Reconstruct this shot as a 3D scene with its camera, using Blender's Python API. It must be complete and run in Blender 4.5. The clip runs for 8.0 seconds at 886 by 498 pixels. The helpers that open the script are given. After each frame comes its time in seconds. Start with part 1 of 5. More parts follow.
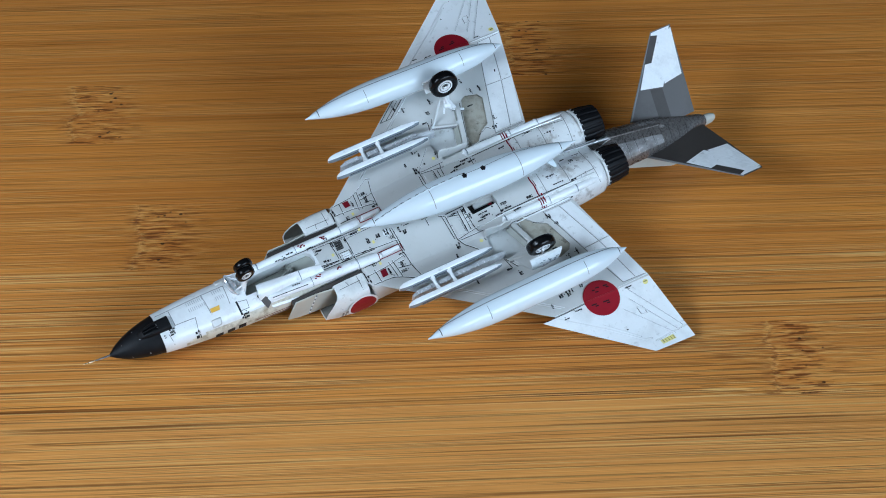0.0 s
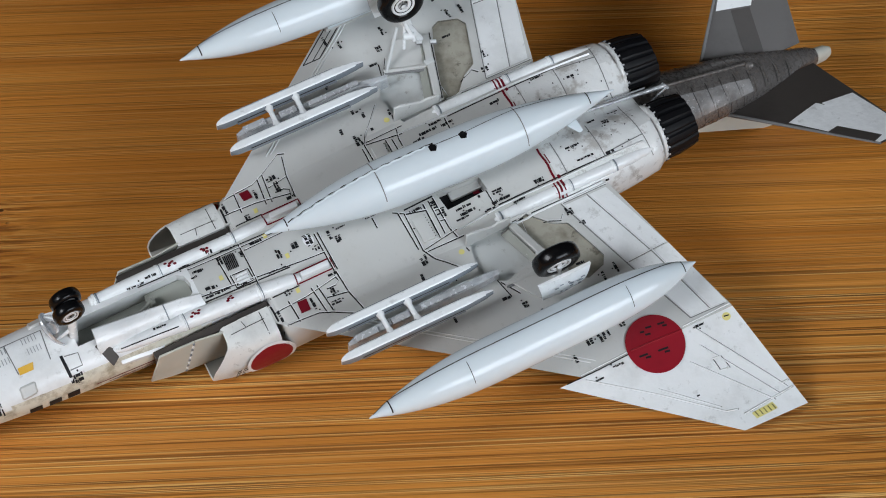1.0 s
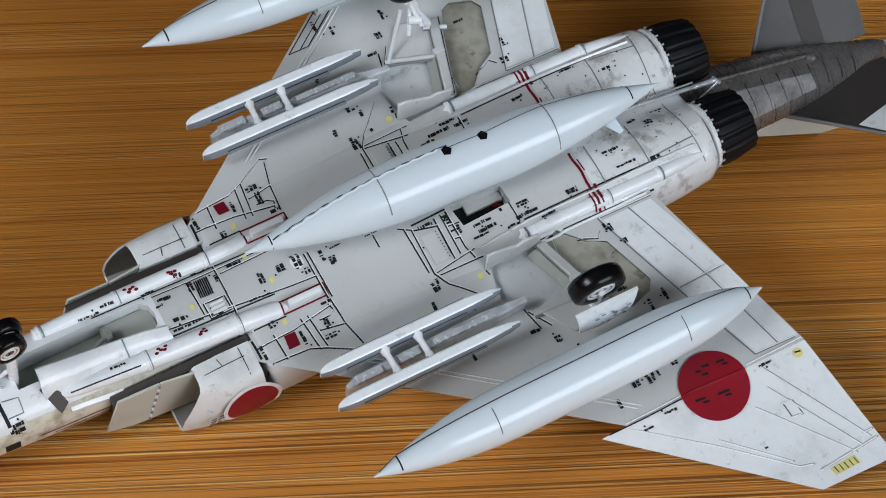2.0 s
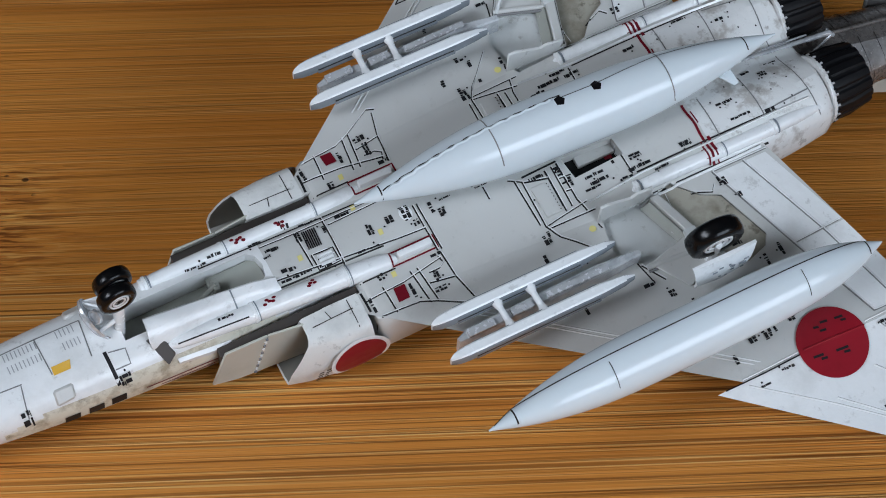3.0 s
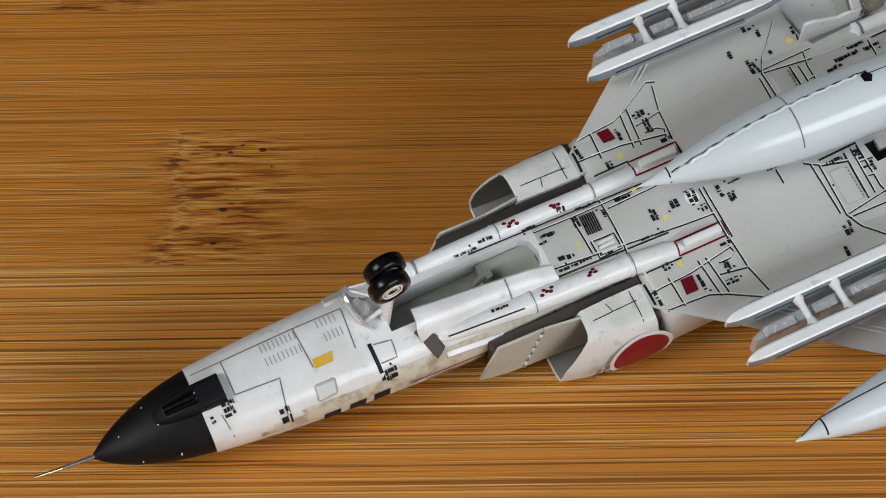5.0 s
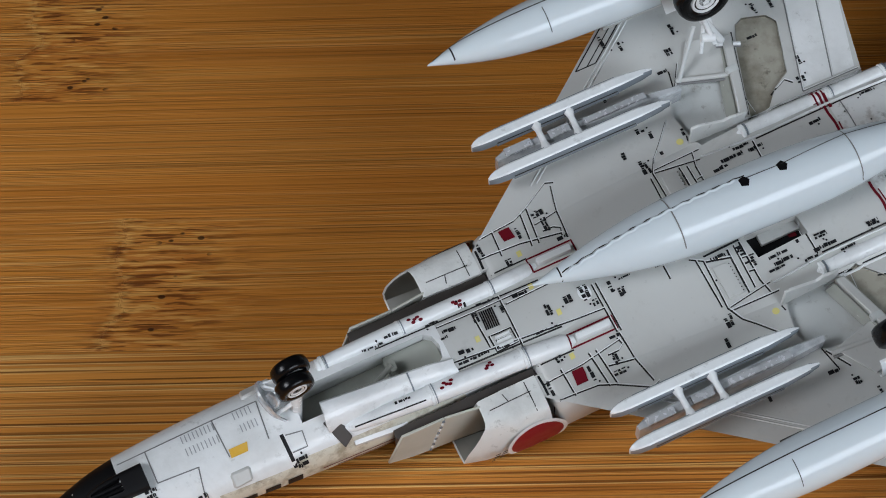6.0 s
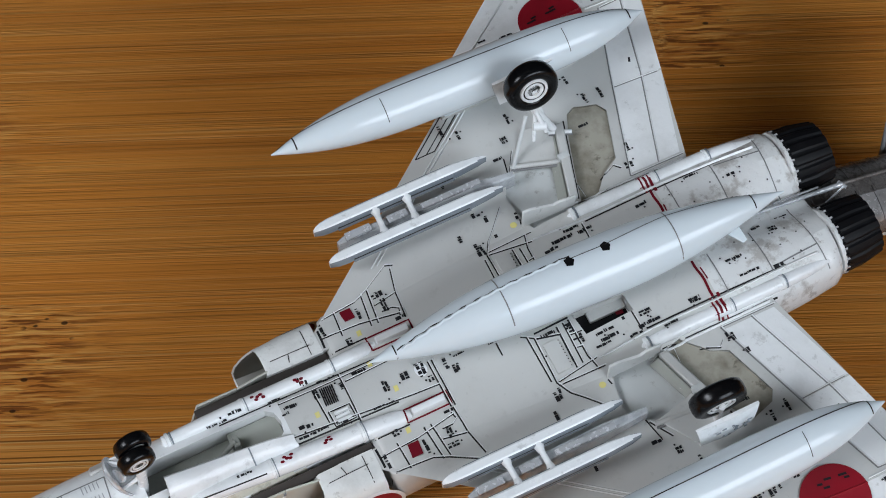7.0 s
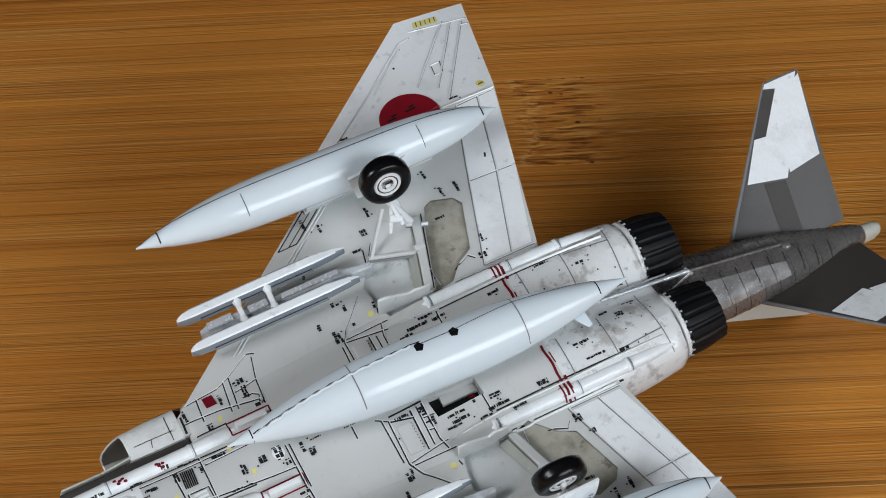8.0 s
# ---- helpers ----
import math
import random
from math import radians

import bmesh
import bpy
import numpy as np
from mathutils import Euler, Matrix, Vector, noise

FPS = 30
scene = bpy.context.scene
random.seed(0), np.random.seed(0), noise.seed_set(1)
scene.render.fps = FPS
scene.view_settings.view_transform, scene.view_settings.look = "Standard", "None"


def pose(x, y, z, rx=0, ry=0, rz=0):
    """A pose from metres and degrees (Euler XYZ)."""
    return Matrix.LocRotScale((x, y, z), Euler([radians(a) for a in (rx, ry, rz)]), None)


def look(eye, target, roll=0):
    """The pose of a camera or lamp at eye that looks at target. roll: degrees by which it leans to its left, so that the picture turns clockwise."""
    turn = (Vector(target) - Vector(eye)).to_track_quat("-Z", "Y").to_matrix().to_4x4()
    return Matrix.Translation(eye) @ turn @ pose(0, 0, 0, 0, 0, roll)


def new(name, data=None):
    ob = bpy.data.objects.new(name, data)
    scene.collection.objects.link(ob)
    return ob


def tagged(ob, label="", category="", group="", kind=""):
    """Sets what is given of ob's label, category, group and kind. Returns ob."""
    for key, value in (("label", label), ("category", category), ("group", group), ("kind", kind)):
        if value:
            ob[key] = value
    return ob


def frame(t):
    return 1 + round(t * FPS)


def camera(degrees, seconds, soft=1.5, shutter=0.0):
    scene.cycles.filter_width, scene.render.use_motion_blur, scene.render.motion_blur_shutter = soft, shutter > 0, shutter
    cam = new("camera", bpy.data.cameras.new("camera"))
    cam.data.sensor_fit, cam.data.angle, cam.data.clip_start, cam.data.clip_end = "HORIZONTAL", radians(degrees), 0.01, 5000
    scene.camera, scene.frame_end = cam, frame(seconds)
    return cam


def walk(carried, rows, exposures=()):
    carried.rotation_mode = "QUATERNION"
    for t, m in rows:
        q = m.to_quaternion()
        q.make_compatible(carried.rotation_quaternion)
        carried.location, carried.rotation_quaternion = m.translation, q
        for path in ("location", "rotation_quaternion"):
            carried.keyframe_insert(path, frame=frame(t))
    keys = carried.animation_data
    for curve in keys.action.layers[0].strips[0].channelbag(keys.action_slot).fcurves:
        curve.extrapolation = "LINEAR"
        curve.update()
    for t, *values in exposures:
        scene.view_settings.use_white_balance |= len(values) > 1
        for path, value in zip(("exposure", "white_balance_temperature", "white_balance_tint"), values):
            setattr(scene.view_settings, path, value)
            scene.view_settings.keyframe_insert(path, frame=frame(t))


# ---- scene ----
cam = camera(23.958, 8.0, soft=1.0)
walk(cam, [
    (0, look((-0.01949, -0.27106, 0.26888), (-0.00658, -0.12828, 0.12942), 1.923)),
    (0.5, look((-0.00380, -0.20560, 0.20972), (0.00456, -0.06419, 0.06854), 0.414)),
    (1, look((0.00148, -0.16707, 0.17556), (0.00828, -0.02664, 0.03331), -0.202)),
    (1.2, look((0.00278, -0.15671, 0.16837), (0.00919, -0.01741, 0.02500), -0.424)),
    (2.3, look((-0.00664, -0.14040, 0.14431), (0.00650, 0.00290, 0.00542), 1.597)),
    (2.5, look((-0.00807, -0.14108, 0.14396), (0.00412, 0.00229, 0.00504), 1.369)),
    (3, look((-0.01014, -0.13993, 0.14267), (-0.00179, 0.00194, 0.00195), 0.571)),
    (3.5, look((-0.01470, -0.13363, 0.13630), (-0.00976, 0.00717, -0.00565), -0.074)),
    (4, look((-0.02103, -0.12900, 0.13223), (-0.01860, 0.01090, -0.01067), -0.446)),
    (4.5, look((-0.02472, -0.12784, 0.13181), (-0.02404, 0.01176, -0.01141), -0.648)),
    (4.7, look((-0.02690, -0.12705, 0.13184), (-0.02635, 0.01243, -0.01150), -0.589)),
    (5.8, look((-0.01450, -0.12537, 0.14841), (-0.02151, 0.01004, 0.00139), -3.196)),
    (6, look((-0.01200, -0.12754, 0.15123), (-0.01852, 0.00876, 0.00501), -3.148)),
    (6.5, look((-0.00537, -0.13209, 0.15386), (-0.00997, 0.00773, 0.01093), -2.821)),
    (7, look((-0.00078, -0.13499, 0.15642), (-0.00314, 0.00794, 0.01653), -2.487)),
    (7.5, look((0.00714, -0.13923, 0.15703), (0.00501, 0.00879, 0.02255), -2.783)),
    (8, look((0.01204, -0.14317, 0.15952), (0.01130, 0.00737, 0.02785), -2.726)),
], exposures=[(0, 0.04, 5150, 3), (0.5, -0.04, 6250, 9), (1.0, -0.16, 6200, 10), (2.5, -0.24, 5950, 10), (3.5, -0.33, 5750, 9), (4.5, -0.21, 6650, 10), (6.0, -0.38, 6100, 10), (6.5, -0.28, 6000, 10), (8, -0.07, 6250, 10)])

# ---- light ----
world = bpy.data.worlds.new("sky")
scene.world = world
world.use_nodes = True
sky = world.node_tree.nodes.new("ShaderNodeTexSky")
sky.sky_type = "NISHITA"
sky.sun_disc = False
sky.sun_elevation = radians(35)
sky.sun_rotation = radians(200)
world.node_tree.links.new(sky.outputs[0], world.node_tree.nodes["Background"].inputs[0])
world.node_tree.nodes["Background"].inputs[1].default_value = 0.12


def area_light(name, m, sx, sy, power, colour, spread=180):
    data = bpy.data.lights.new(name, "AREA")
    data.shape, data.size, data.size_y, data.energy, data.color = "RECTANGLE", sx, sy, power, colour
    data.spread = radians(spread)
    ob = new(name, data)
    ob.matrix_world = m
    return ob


# added key light from the front left; no lamp is known there
area_light("added_key_light", look((-0.29, -0.20, 0.27), (-0.06, -0.06, 0)), 0.18, 0.12, 1.12, (0.97, 0.985, 1.0))
area_light("window_daylight", look((0.39, -0.45, 0.26), (0.0, 0.0, 0.0)), 0.50, 0.28, 3.0, (0.92, 0.97, 1.0))
# weak overhead fill, added to lift the shadows; no fitting hangs here
area_light("overhead_fill_light", look((-0.2, -0.1, 1.55), (-0.2, -0.1, 0)), 0.9, 0.5, 0.18, (1.0, 0.985, 0.96))


# ---- materials ----
def shader(name, base, rough=0.5, metal=0.0, spec=0.5, coat=0.0):
    mat = bpy.data.materials.new(name)
    mat.use_nodes = True
    bsdf = mat.node_tree.nodes["Principled BSDF"]
    bsdf.inputs["Base Color"].default_value = (*base, 1)
    bsdf.inputs["Roughness"].default_value = rough
    bsdf.inputs["Metallic"].default_value = metal
    bsdf.inputs["Specular IOR Level"].default_value = spec
    bsdf.inputs["Coat Weight"].default_value = coat
    return mat, mat.node_tree.nodes, mat.node_tree.links, bsdf


def painted(name, base, stain, rough=0.45, amount=0.5, scale=900.0, big=160.0, metal=0.0, bump=0.05, lo=0.5, hi=0.75, coat=0.0, spec=0.5, speck=0.0):
    """Paint with fine grain, blotches of stain and an uneven gloss."""
    mat, n, l, bsdf = shader(name, base, rough, metal, spec, coat)
    co = n.new("ShaderNodeTexCoord")
    blot = n.new("ShaderNodeTexNoise")
    blot.inputs["Scale"].default_value, blot.inputs["Detail"].default_value, blot.inputs["Roughness"].default_value = big, 6, 0.65
    fine = n.new("ShaderNodeTexNoise")
    fine.inputs["Scale"].default_value, fine.inputs["Detail"].default_value = scale, 3
    ramp = n.new("ShaderNodeMapRange")
    ramp.inputs[1].default_value, ramp.inputs[2].default_value = lo, hi
    ramp.inputs[3].default_value, ramp.inputs[4].default_value = 0.0, amount
    mix = n.new("ShaderNodeMix")
    mix.data_type = "RGBA"
    mix.inputs[6].default_value, mix.inputs[7].default_value = (*base, 1), (*stain, 1)
    gloss = n.new("ShaderNodeMapRange")
    gloss.inputs[3].default_value, gloss.inputs[4].default_value = max(rough - 0.08, 0.05), rough + 0.1
    bum = n.new("ShaderNodeBump")
    bum.inputs["Strength"].default_value, bum.inputs["Distance"].default_value = bump, 0.0002
    for tex in (blot, fine):
        l.new(co.outputs["Object"], tex.inputs["Vector"])
    l.new(blot.outputs[0], ramp.inputs[0])
    l.new(ramp.outputs[0], mix.inputs[0])
    l.new(mix.outputs[2], bsdf.inputs["Base Color"])
    if speck:
        dots = n.new("ShaderNodeTexNoise")
        dots.inputs["Scale"].default_value, dots.inputs["Detail"].default_value, dots.inputs["Roughness"].default_value = 700, 4, 0.7
        l.new(co.outputs["Object"], dots.inputs["Vector"])
        pick = n.new("ShaderNodeMapRange")
        pick.inputs[1].default_value, pick.inputs[2].default_value, pick.inputs[4].default_value = 0.60, 0.70, speck
        l.new(dots.outputs[0], pick.inputs[0])
        dirty = n.new("ShaderNodeMix")
        dirty.data_type = "RGBA"
        dirty.inputs[7].default_value = (stain[0] * 0.55, stain[1] * 0.53, stain[2] * 0.5, 1)
        l.new(pick.outputs[0], dirty.inputs[0])
        l.new(mix.outputs[2], dirty.inputs[6])
        l.new(dirty.outputs[2], bsdf.inputs["Base Color"])
    l.new(fine.outputs[0], gloss.inputs[0])
    l.new(gloss.outputs[0], bsdf.inputs["Roughness"])
    l.new(fine.outputs[0], bum.inputs["Height"])
    l.new(bum.outputs[0], bsdf.inputs["Normal"])
    return mat


def bamboo(name, ridges, pallor=0.0):
    """Lengthwise bamboo fibres; at each strip's own origin a node where the fibres break up and waver.

    pallor: how much lighter than honey-brown the strip is."""
    mat, n, l, bsdf = shader(name, (0.4, 0.19, 0.06), 0.38, spec=0.22, coat=0.0)
    bsdf.inputs["Coat Roughness"].default_value = 0.35

    def math_node(op, a, b=None):
        m = n.new("ShaderNodeMath")
        m.operation = op
        for i, v in enumerate((a, b)):
            if v is None:
                continue
            if isinstance(v, (int, float)):
                m.inputs[i].default_value = v
            else:
                l.new(v, m.inputs[i])
        return m.outputs[0]

    def noise_at(vec, scale, detail, rough=0.55):
        t = n.new("ShaderNodeTexNoise")
        t.inputs["Scale"].default_value, t.inputs["Detail"].default_value, t.inputs["Roughness"].default_value = scale, detail, rough
        l.new(vec, t.inputs["Vector"])
        return t.outputs[0]

    def joined(x, y, z):
        c = n.new("ShaderNodeCombineXYZ")
        for i, v in enumerate((x, y, z)):
            if isinstance(v, (int, float)):
                c.inputs[i].default_value = v
            else:
                l.new(v, c.inputs[i])
        return c.outputs[0]

    def ranged(v, a, b, c=0.0, d=1.0):
        m = n.new("ShaderNodeMapRange")
        m.inputs[1].default_value, m.inputs[2].default_value, m.inputs[3].default_value, m.inputs[4].default_value = a, b, c, d
        l.new(v, m.inputs[0])
        return m.outputs[0]

    def mixed(f, a, b, kind="MIX"):
        m = n.new("ShaderNodeMix")
        m.data_type, m.blend_type = "RGBA", kind
        for i, v in ((0, f), (6, a), (7, b)):
            if isinstance(v, tuple):
                m.inputs[i].default_value = (*v, 1)
            elif isinstance(v, float):
                m.inputs[i].default_value = v
            else:
                l.new(v, m.inputs[i])
        return m.outputs[2]

    co = n.new("ShaderNodeTexCoord").outputs["Object"]
    sep = n.new("ShaderNodeSeparateXYZ")
    l.new(co, sep.inputs[0])
    x, y = sep.outputs[0], sep.outputs[1]
    seed = math_node("MULTIPLY", n.new("ShaderNodeObjectInfo").outputs["Random"], 37.0)
    # distance along the strip from its node, in metres
    ragged = noise_at(joined(0.0, y, seed), 900.0, 3)
    drift = noise_at(joined(3.0, y, seed), 140.0, 1)
    off = math_node("ADD", x, math_node("MULTIPLY", math_node("ADD", math_node("MULTIPLY", math_node("SUBTRACT", ragged, 0.5), 0.35), math_node("SUBTRACT", drift, 0.5)), 0.008))
    beyond = ranged(off, -0.0002, 0.0002)
    node_zone = math_node("MULTIPLY", ranged(off, -0.0030, 0.0), ranged(off, 0.0155, 0.006))
    rim = ranged(math_node("ABSOLUTE", off), 0.0012, 0.0003)
    seed2 = math_node("ADD", seed, math_node("MULTIPLY", beyond, 17.0))
    waver = math_node("MULTIPLY", math_node("MULTIPLY", math_node("SUBTRACT", noise_at(joined(x, y, seed), 330.0, 3), 0.5), 0.0004), node_zone)
    slow = math_node("MULTIPLY", math_node("SUBTRACT", noise_at(joined(math_node("MULTIPLY", x, 0.2), 0.0, seed), 30.0, 2), 0.5), 0.0009)
    y2 = math_node("ADD", math_node("ADD", y, waver), slow)

    # fibres are cut shorter beside the node
    near = n.new("ShaderNodeClamp")
    l.new(x, near.inputs[0])
    near.inputs[1].default_value, near.inputs[2].default_value = -0.014, 0.02
    x2 = math_node("ADD", x, math_node("MULTIPLY", near.outputs[0], 2.5))

    def lines(scale, stretch, shift, lo, hi, detail=2):
        """Long thin lines along the fibres: the peaks of a strongly stretched noise."""
        v = noise_at(joined(math_node("MULTIPLY", x2, stretch), y2, math_node("ADD", seed2, shift)), scale, detail, 0.5)
        return ranged(v, lo, hi)

    broad = noise_at(joined(math_node("MULTIPLY", x, 0.02), y2, seed), 230.0, 3)
    fibre = noise_at(joined(math_node("MULTIPLY", x2, 0.008), y2, seed2), 1900.0, 4, 0.65)
    hair = noise_at(joined(math_node("MULTIPLY", x2, 0.010), y2, math_node("ADD", seed2, 9.0)), 5200.0, 2)
    blot = noise_at(joined(math_node("MULTIPLY", x, 0.25), y, math_node("ADD", seed, 13.0)), 60.0, 3)
    fade = ranged(noise_at(joined(math_node("MULTIPLY", x, 0.10), math_node("MULTIPLY", y, 1.2), math_node("ADD", seed, 23.0)), 260.0, 2), 0.36, 0.58, 0.10, 1.0)
    fade2 = ranged(noise_at(joined(math_node("MULTIPLY", x, 0.10), math_node("MULTIPLY", y, 1.2), math_node("ADD", seed, 53.0)), 260.0, 2), 0.36, 0.58, 0.10, 1.0)
    col = mixed(ranged(broad, 0.30, 0.70), (0.60, 0.208, 0.028), (0.76, 0.305, 0.050))
    col = mixed(ranged(blot, 0.40, 0.75, 0.0, 0.35), col, (0.52, 0.172, 0.024))
    col = mixed(float(pallor), col, (0.93, 0.49, 0.14))
    col = mixed(ranged(fibre, 0.50, 0.72, 0.0, 0.40), col, (0.31, 0.110, 0.020))
    col = mixed(ranged(fibre, 0.46, 0.28, 0.0, 0.30), col, (0.74, 0.42, 0.15))
    col = mixed(ranged(hair, 0.55, 0.75, 0.0, 0.22), col, (0.22, 0.080, 0.016))
    dark = math_node("MAXIMUM", math_node("MULTIPLY", lines(2300.0, 0.0050, 21.0, 0.595, 0.635, 1), fade), math_node("MULTIPLY", lines(3600.0, 0.0055, 27.0, 0.60, 0.645, 1), fade2))
    col = mixed(math_node("MULTIPLY", dark, 0.34 + 0.38 * ridges), col, (0.15, 0.044, 0.007))
    # broad ridges: a dark furrow, with a pale lip painted as its lit edge
    furrow = lines(2300.0, 0.0020, 41.0, 0.605, 0.64, 1)
    col = mixed(math_node("MULTIPLY", math_node("MULTIPLY", furrow, ranged(fade, 0.0, 1.0, 0.45, 1.0)), 0.56 * ridges + 0.05), col, (0.11, 0.034, 0.007))
    y2 = math_node("ADD", y2, 0.00014)
    lip = lines(2300.0, 0.0020, 41.0, 0.61, 0.64, 1)
    lip = math_node("MULTIPLY", math_node("MULTIPLY", lip, math_node("SUBTRACT", 1.0, furrow)), ranged(fade2, 0.0, 1.0, 0.3, 1.0))
    col = mixed(math_node("MULTIPLY", lip, 0.95 * ridges), col, (0.88, 0.54, 0.19))
    dark = math_node("MAXIMUM", dark, furrow)
    # the fibres stand out most on the side before the node
    before = math_node("MULTIPLY", ranged(off, -0.045, -0.012), math_node("SUBTRACT", 1.0, beyond))
    pale = math_node("MULTIPLY", lines(2800.0, 0.0050, 31.0, 0.57, 0.63, 1), fade2)
    col = mixed(math_node("MULTIPLY", pale, math_node("ADD", 0.22 + 0.50 * ridges, math_node("MULTIPLY", before, 0.25))), col, (0.85, 0.50, 0.16))
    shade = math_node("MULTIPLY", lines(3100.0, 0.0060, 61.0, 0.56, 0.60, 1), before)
    col = mixed(math_node("MULTIPLY", shade, 0.20 + 0.35 * ridges), col, (0.20, 0.060, 0.010))
    dark = math_node("MAXIMUM", dark, math_node("MULTIPLY", shade, 0.7))
    # the node: a ragged pale edge, short reddish dashes and a few dark pores
    dash = noise_at(joined(math_node("MULTIPLY", x, 0.10), y2, math_node("ADD", seed, 3.0)), 2100.0, 2)
    burnt = math_node("MULTIPLY", node_zone, ranged(noise_at(joined(math_node("MULTIPLY", x, 0.3), y, math_node("ADD", seed, 71.0)), 420.0, 2), 0.42, 0.60))
    col = mixed(math_node("MULTIPLY", node_zone, 0.20), col, (0.70, 0.31, 0.07))
    col = mixed(math_node("MULTIPLY", burnt, 0.40), col, (0.42, 0.105, 0.013))
    col = mixed(math_node("MULTIPLY", node_zone, ranged(dash, 0.55, 0.60, 0.0, 0.85)), col, (0.16, 0.042, 0.008))
    col = mixed(math_node("MULTIPLY", node_zone, ranged(dash, 0.45, 0.38, 0.0, 0.7)), col, (0.82, 0.43, 0.11))
    chip = noise_at(joined(math_node("MULTIPLY", x, 0.35), y, math_node("ADD", seed, 83.0)), 1700.0, 2)
    col = mixed(math_node("MULTIPLY", rim, ranged(chip, 0.50, 0.56, 0.0, 0.6)), col, (0.82, 0.44, 0.12))
    col = mixed(math_node("MULTIPLY", rim, ranged(chip, 0.44, 0.39, 0.0, 0.6)), col, (0.20, 0.056, 0.010))
    pore = n.new("ShaderNodeTexVoronoi")
    pore.inputs["Scale"].default_value = 640.0
    l.new(joined(math_node("MULTIPLY", x, 0.75), y, seed), pore.inputs["Vector"])
    pick = n.new("ShaderNodeSeparateColor")
    l.new(pore.outputs["Color"], pick.inputs[0])
    pores = math_node("MULTIPLY", math_node("MULTIPLY", ranged(pore.outputs["Distance"], 0.20, 0.14), ranged(pick.outputs[0], 0.32, 0.35)), math_node("MULTIPLY", ranged(off, 0.0030, 0.0036), ranged(off, 0.0095, 0.0088)))
    col = mixed(math_node("MULTIPLY", pores, 0.9), col, (0.045, 0.016, 0.006))
    l.new(col, bsdf.inputs["Base Color"])
    l.new(ranged(fibre, 0.3, 0.7, 0.36, 0.54), bsdf.inputs["Roughness"])
    bum = n.new("ShaderNodeBump")
    bum.inputs["Strength"].default_value, bum.inputs["Distance"].default_value = 0.4, 0.0003
    l.new(math_node("SUBTRACT", math_node("SUBTRACT", math_node("ADD", fibre, math_node("MULTIPLY", pale, 0.6)), dark), math_node("ADD", pores, math_node("MULTIPLY", math_node("MULTIPLY", dash, node_zone), 0.7))), bum.inputs["Height"])
    l.new(bum.outputs[0], bsdf.inputs["Normal"])
    return mat


BAMBOO = bamboo("bamboo", 0.20)
# strips towards the front are lightened, painting in the stronger light there
RIDGED = bamboo("ridged_bamboo", 1.0, 0.10)
NEARLIT = bamboo("near_lit_bamboo", 0.8, 0.30)
WALL = painted("wall_paint", (0.22, 0.22, 0.22), (0.26, 0.255, 0.25), 0.8, 0.4, 60, 4)
FLOOR = painted("floor_paint", (0.30, 0.25, 0.2), (0.2, 0.16, 0.12), 0.6, 0.6, 60, 5)
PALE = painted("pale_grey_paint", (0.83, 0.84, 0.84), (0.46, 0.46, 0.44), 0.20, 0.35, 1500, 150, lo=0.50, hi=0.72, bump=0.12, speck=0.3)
PYLON = painted("silver_grey_paint", (0.68, 0.70, 0.72), (0.34, 0.36, 0.38), 0.18, 0.7, 1500, 420, metal=0.2, lo=0.45, hi=0.65, speck=0.4)
# belly grey is dimmed: the soft shade between the tanks is painted in
BELLY = painted("shade_dimmed_grey_paint", (0.585, 0.585, 0.565), (0.43, 0.415, 0.375), 0.30, 0.18, 1500, 150, lo=0.52, hi=0.78, bump=0.05, speck=0.10)
SOILED = painted("soiled_grey_paint", (0.76, 0.765, 0.755), (0.34, 0.305, 0.27), 0.2, 0.62, 1500, 260, lo=0.53, hi=0.62, bump=0.15, speck=0.55)
TANK = painted("pale_blue_grey_paint", (0.72, 0.79, 0.83), (0.62, 0.68, 0.72), 0.13, 0.4, 700, 60, bump=0.01)
WHITE = painted("white_paint", (0.87, 0.885, 0.89), (0.5, 0.5, 0.5), 0.2, 0.4, 1500, 300, bump=0.3, speck=0.28)
SILVER = painted("bright_silver_paint", (0.74, 0.76, 0.78), (0.30, 0.31, 0.33), 0.16, 0.6, 1500, 700, metal=0.5, lo=0.45, hi=0.65, bump=0.3)
# grey for small details and for the shade painted on the rails' sides
RAIL = painted("rail_shade_and_detail_grey", (0.24, 0.27, 0.30), (0.14, 0.16, 0.18), 0.2, 0.5, 1500, 300)
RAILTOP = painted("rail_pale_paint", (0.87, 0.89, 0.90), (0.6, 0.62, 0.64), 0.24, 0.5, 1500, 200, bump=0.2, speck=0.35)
BLACK = painted("satin_black_paint", (0.006, 0.006, 0.007), (0.014, 0.014, 0.014), 0.5, 0.5, 2500, 300, spec=0.18)
NOZZLE = painted("nozzle_black", (0.006, 0.006, 0.007), (0.014, 0.014, 0.015), 0.40, 0.6, 2500, 400, spec=0.14)
RUBBER = painted("tyre_black", (0.004, 0.004, 0.0045), (0.009, 0.009, 0.009), 0.22, 0.5, 2500, 400, spec=0.25)
BOOM = painted("burnt_metal", (0.19, 0.175, 0.165), (0.085, 0.075, 0.068), 0.27, 0.8, 2200, 180, metal=0.35, lo=0.42, hi=0.7)
STABGREY = painted("stabilator_grey", (0.115, 0.107, 0.103), (0.07, 0.064, 0.06), 0.42, 0.6, 2200, 180, metal=0.35)
STABDARK = painted("dark_brown_grey_paint", (0.055, 0.047, 0.042), (0.03, 0.027, 0.025), 0.45, 0.6, 2200, 200)
STEEL = painted("silver_paint", (0.66, 0.67, 0.69), (0.2, 0.2, 0.2), 0.25, 0.5, 2200, 300, metal=0.3)
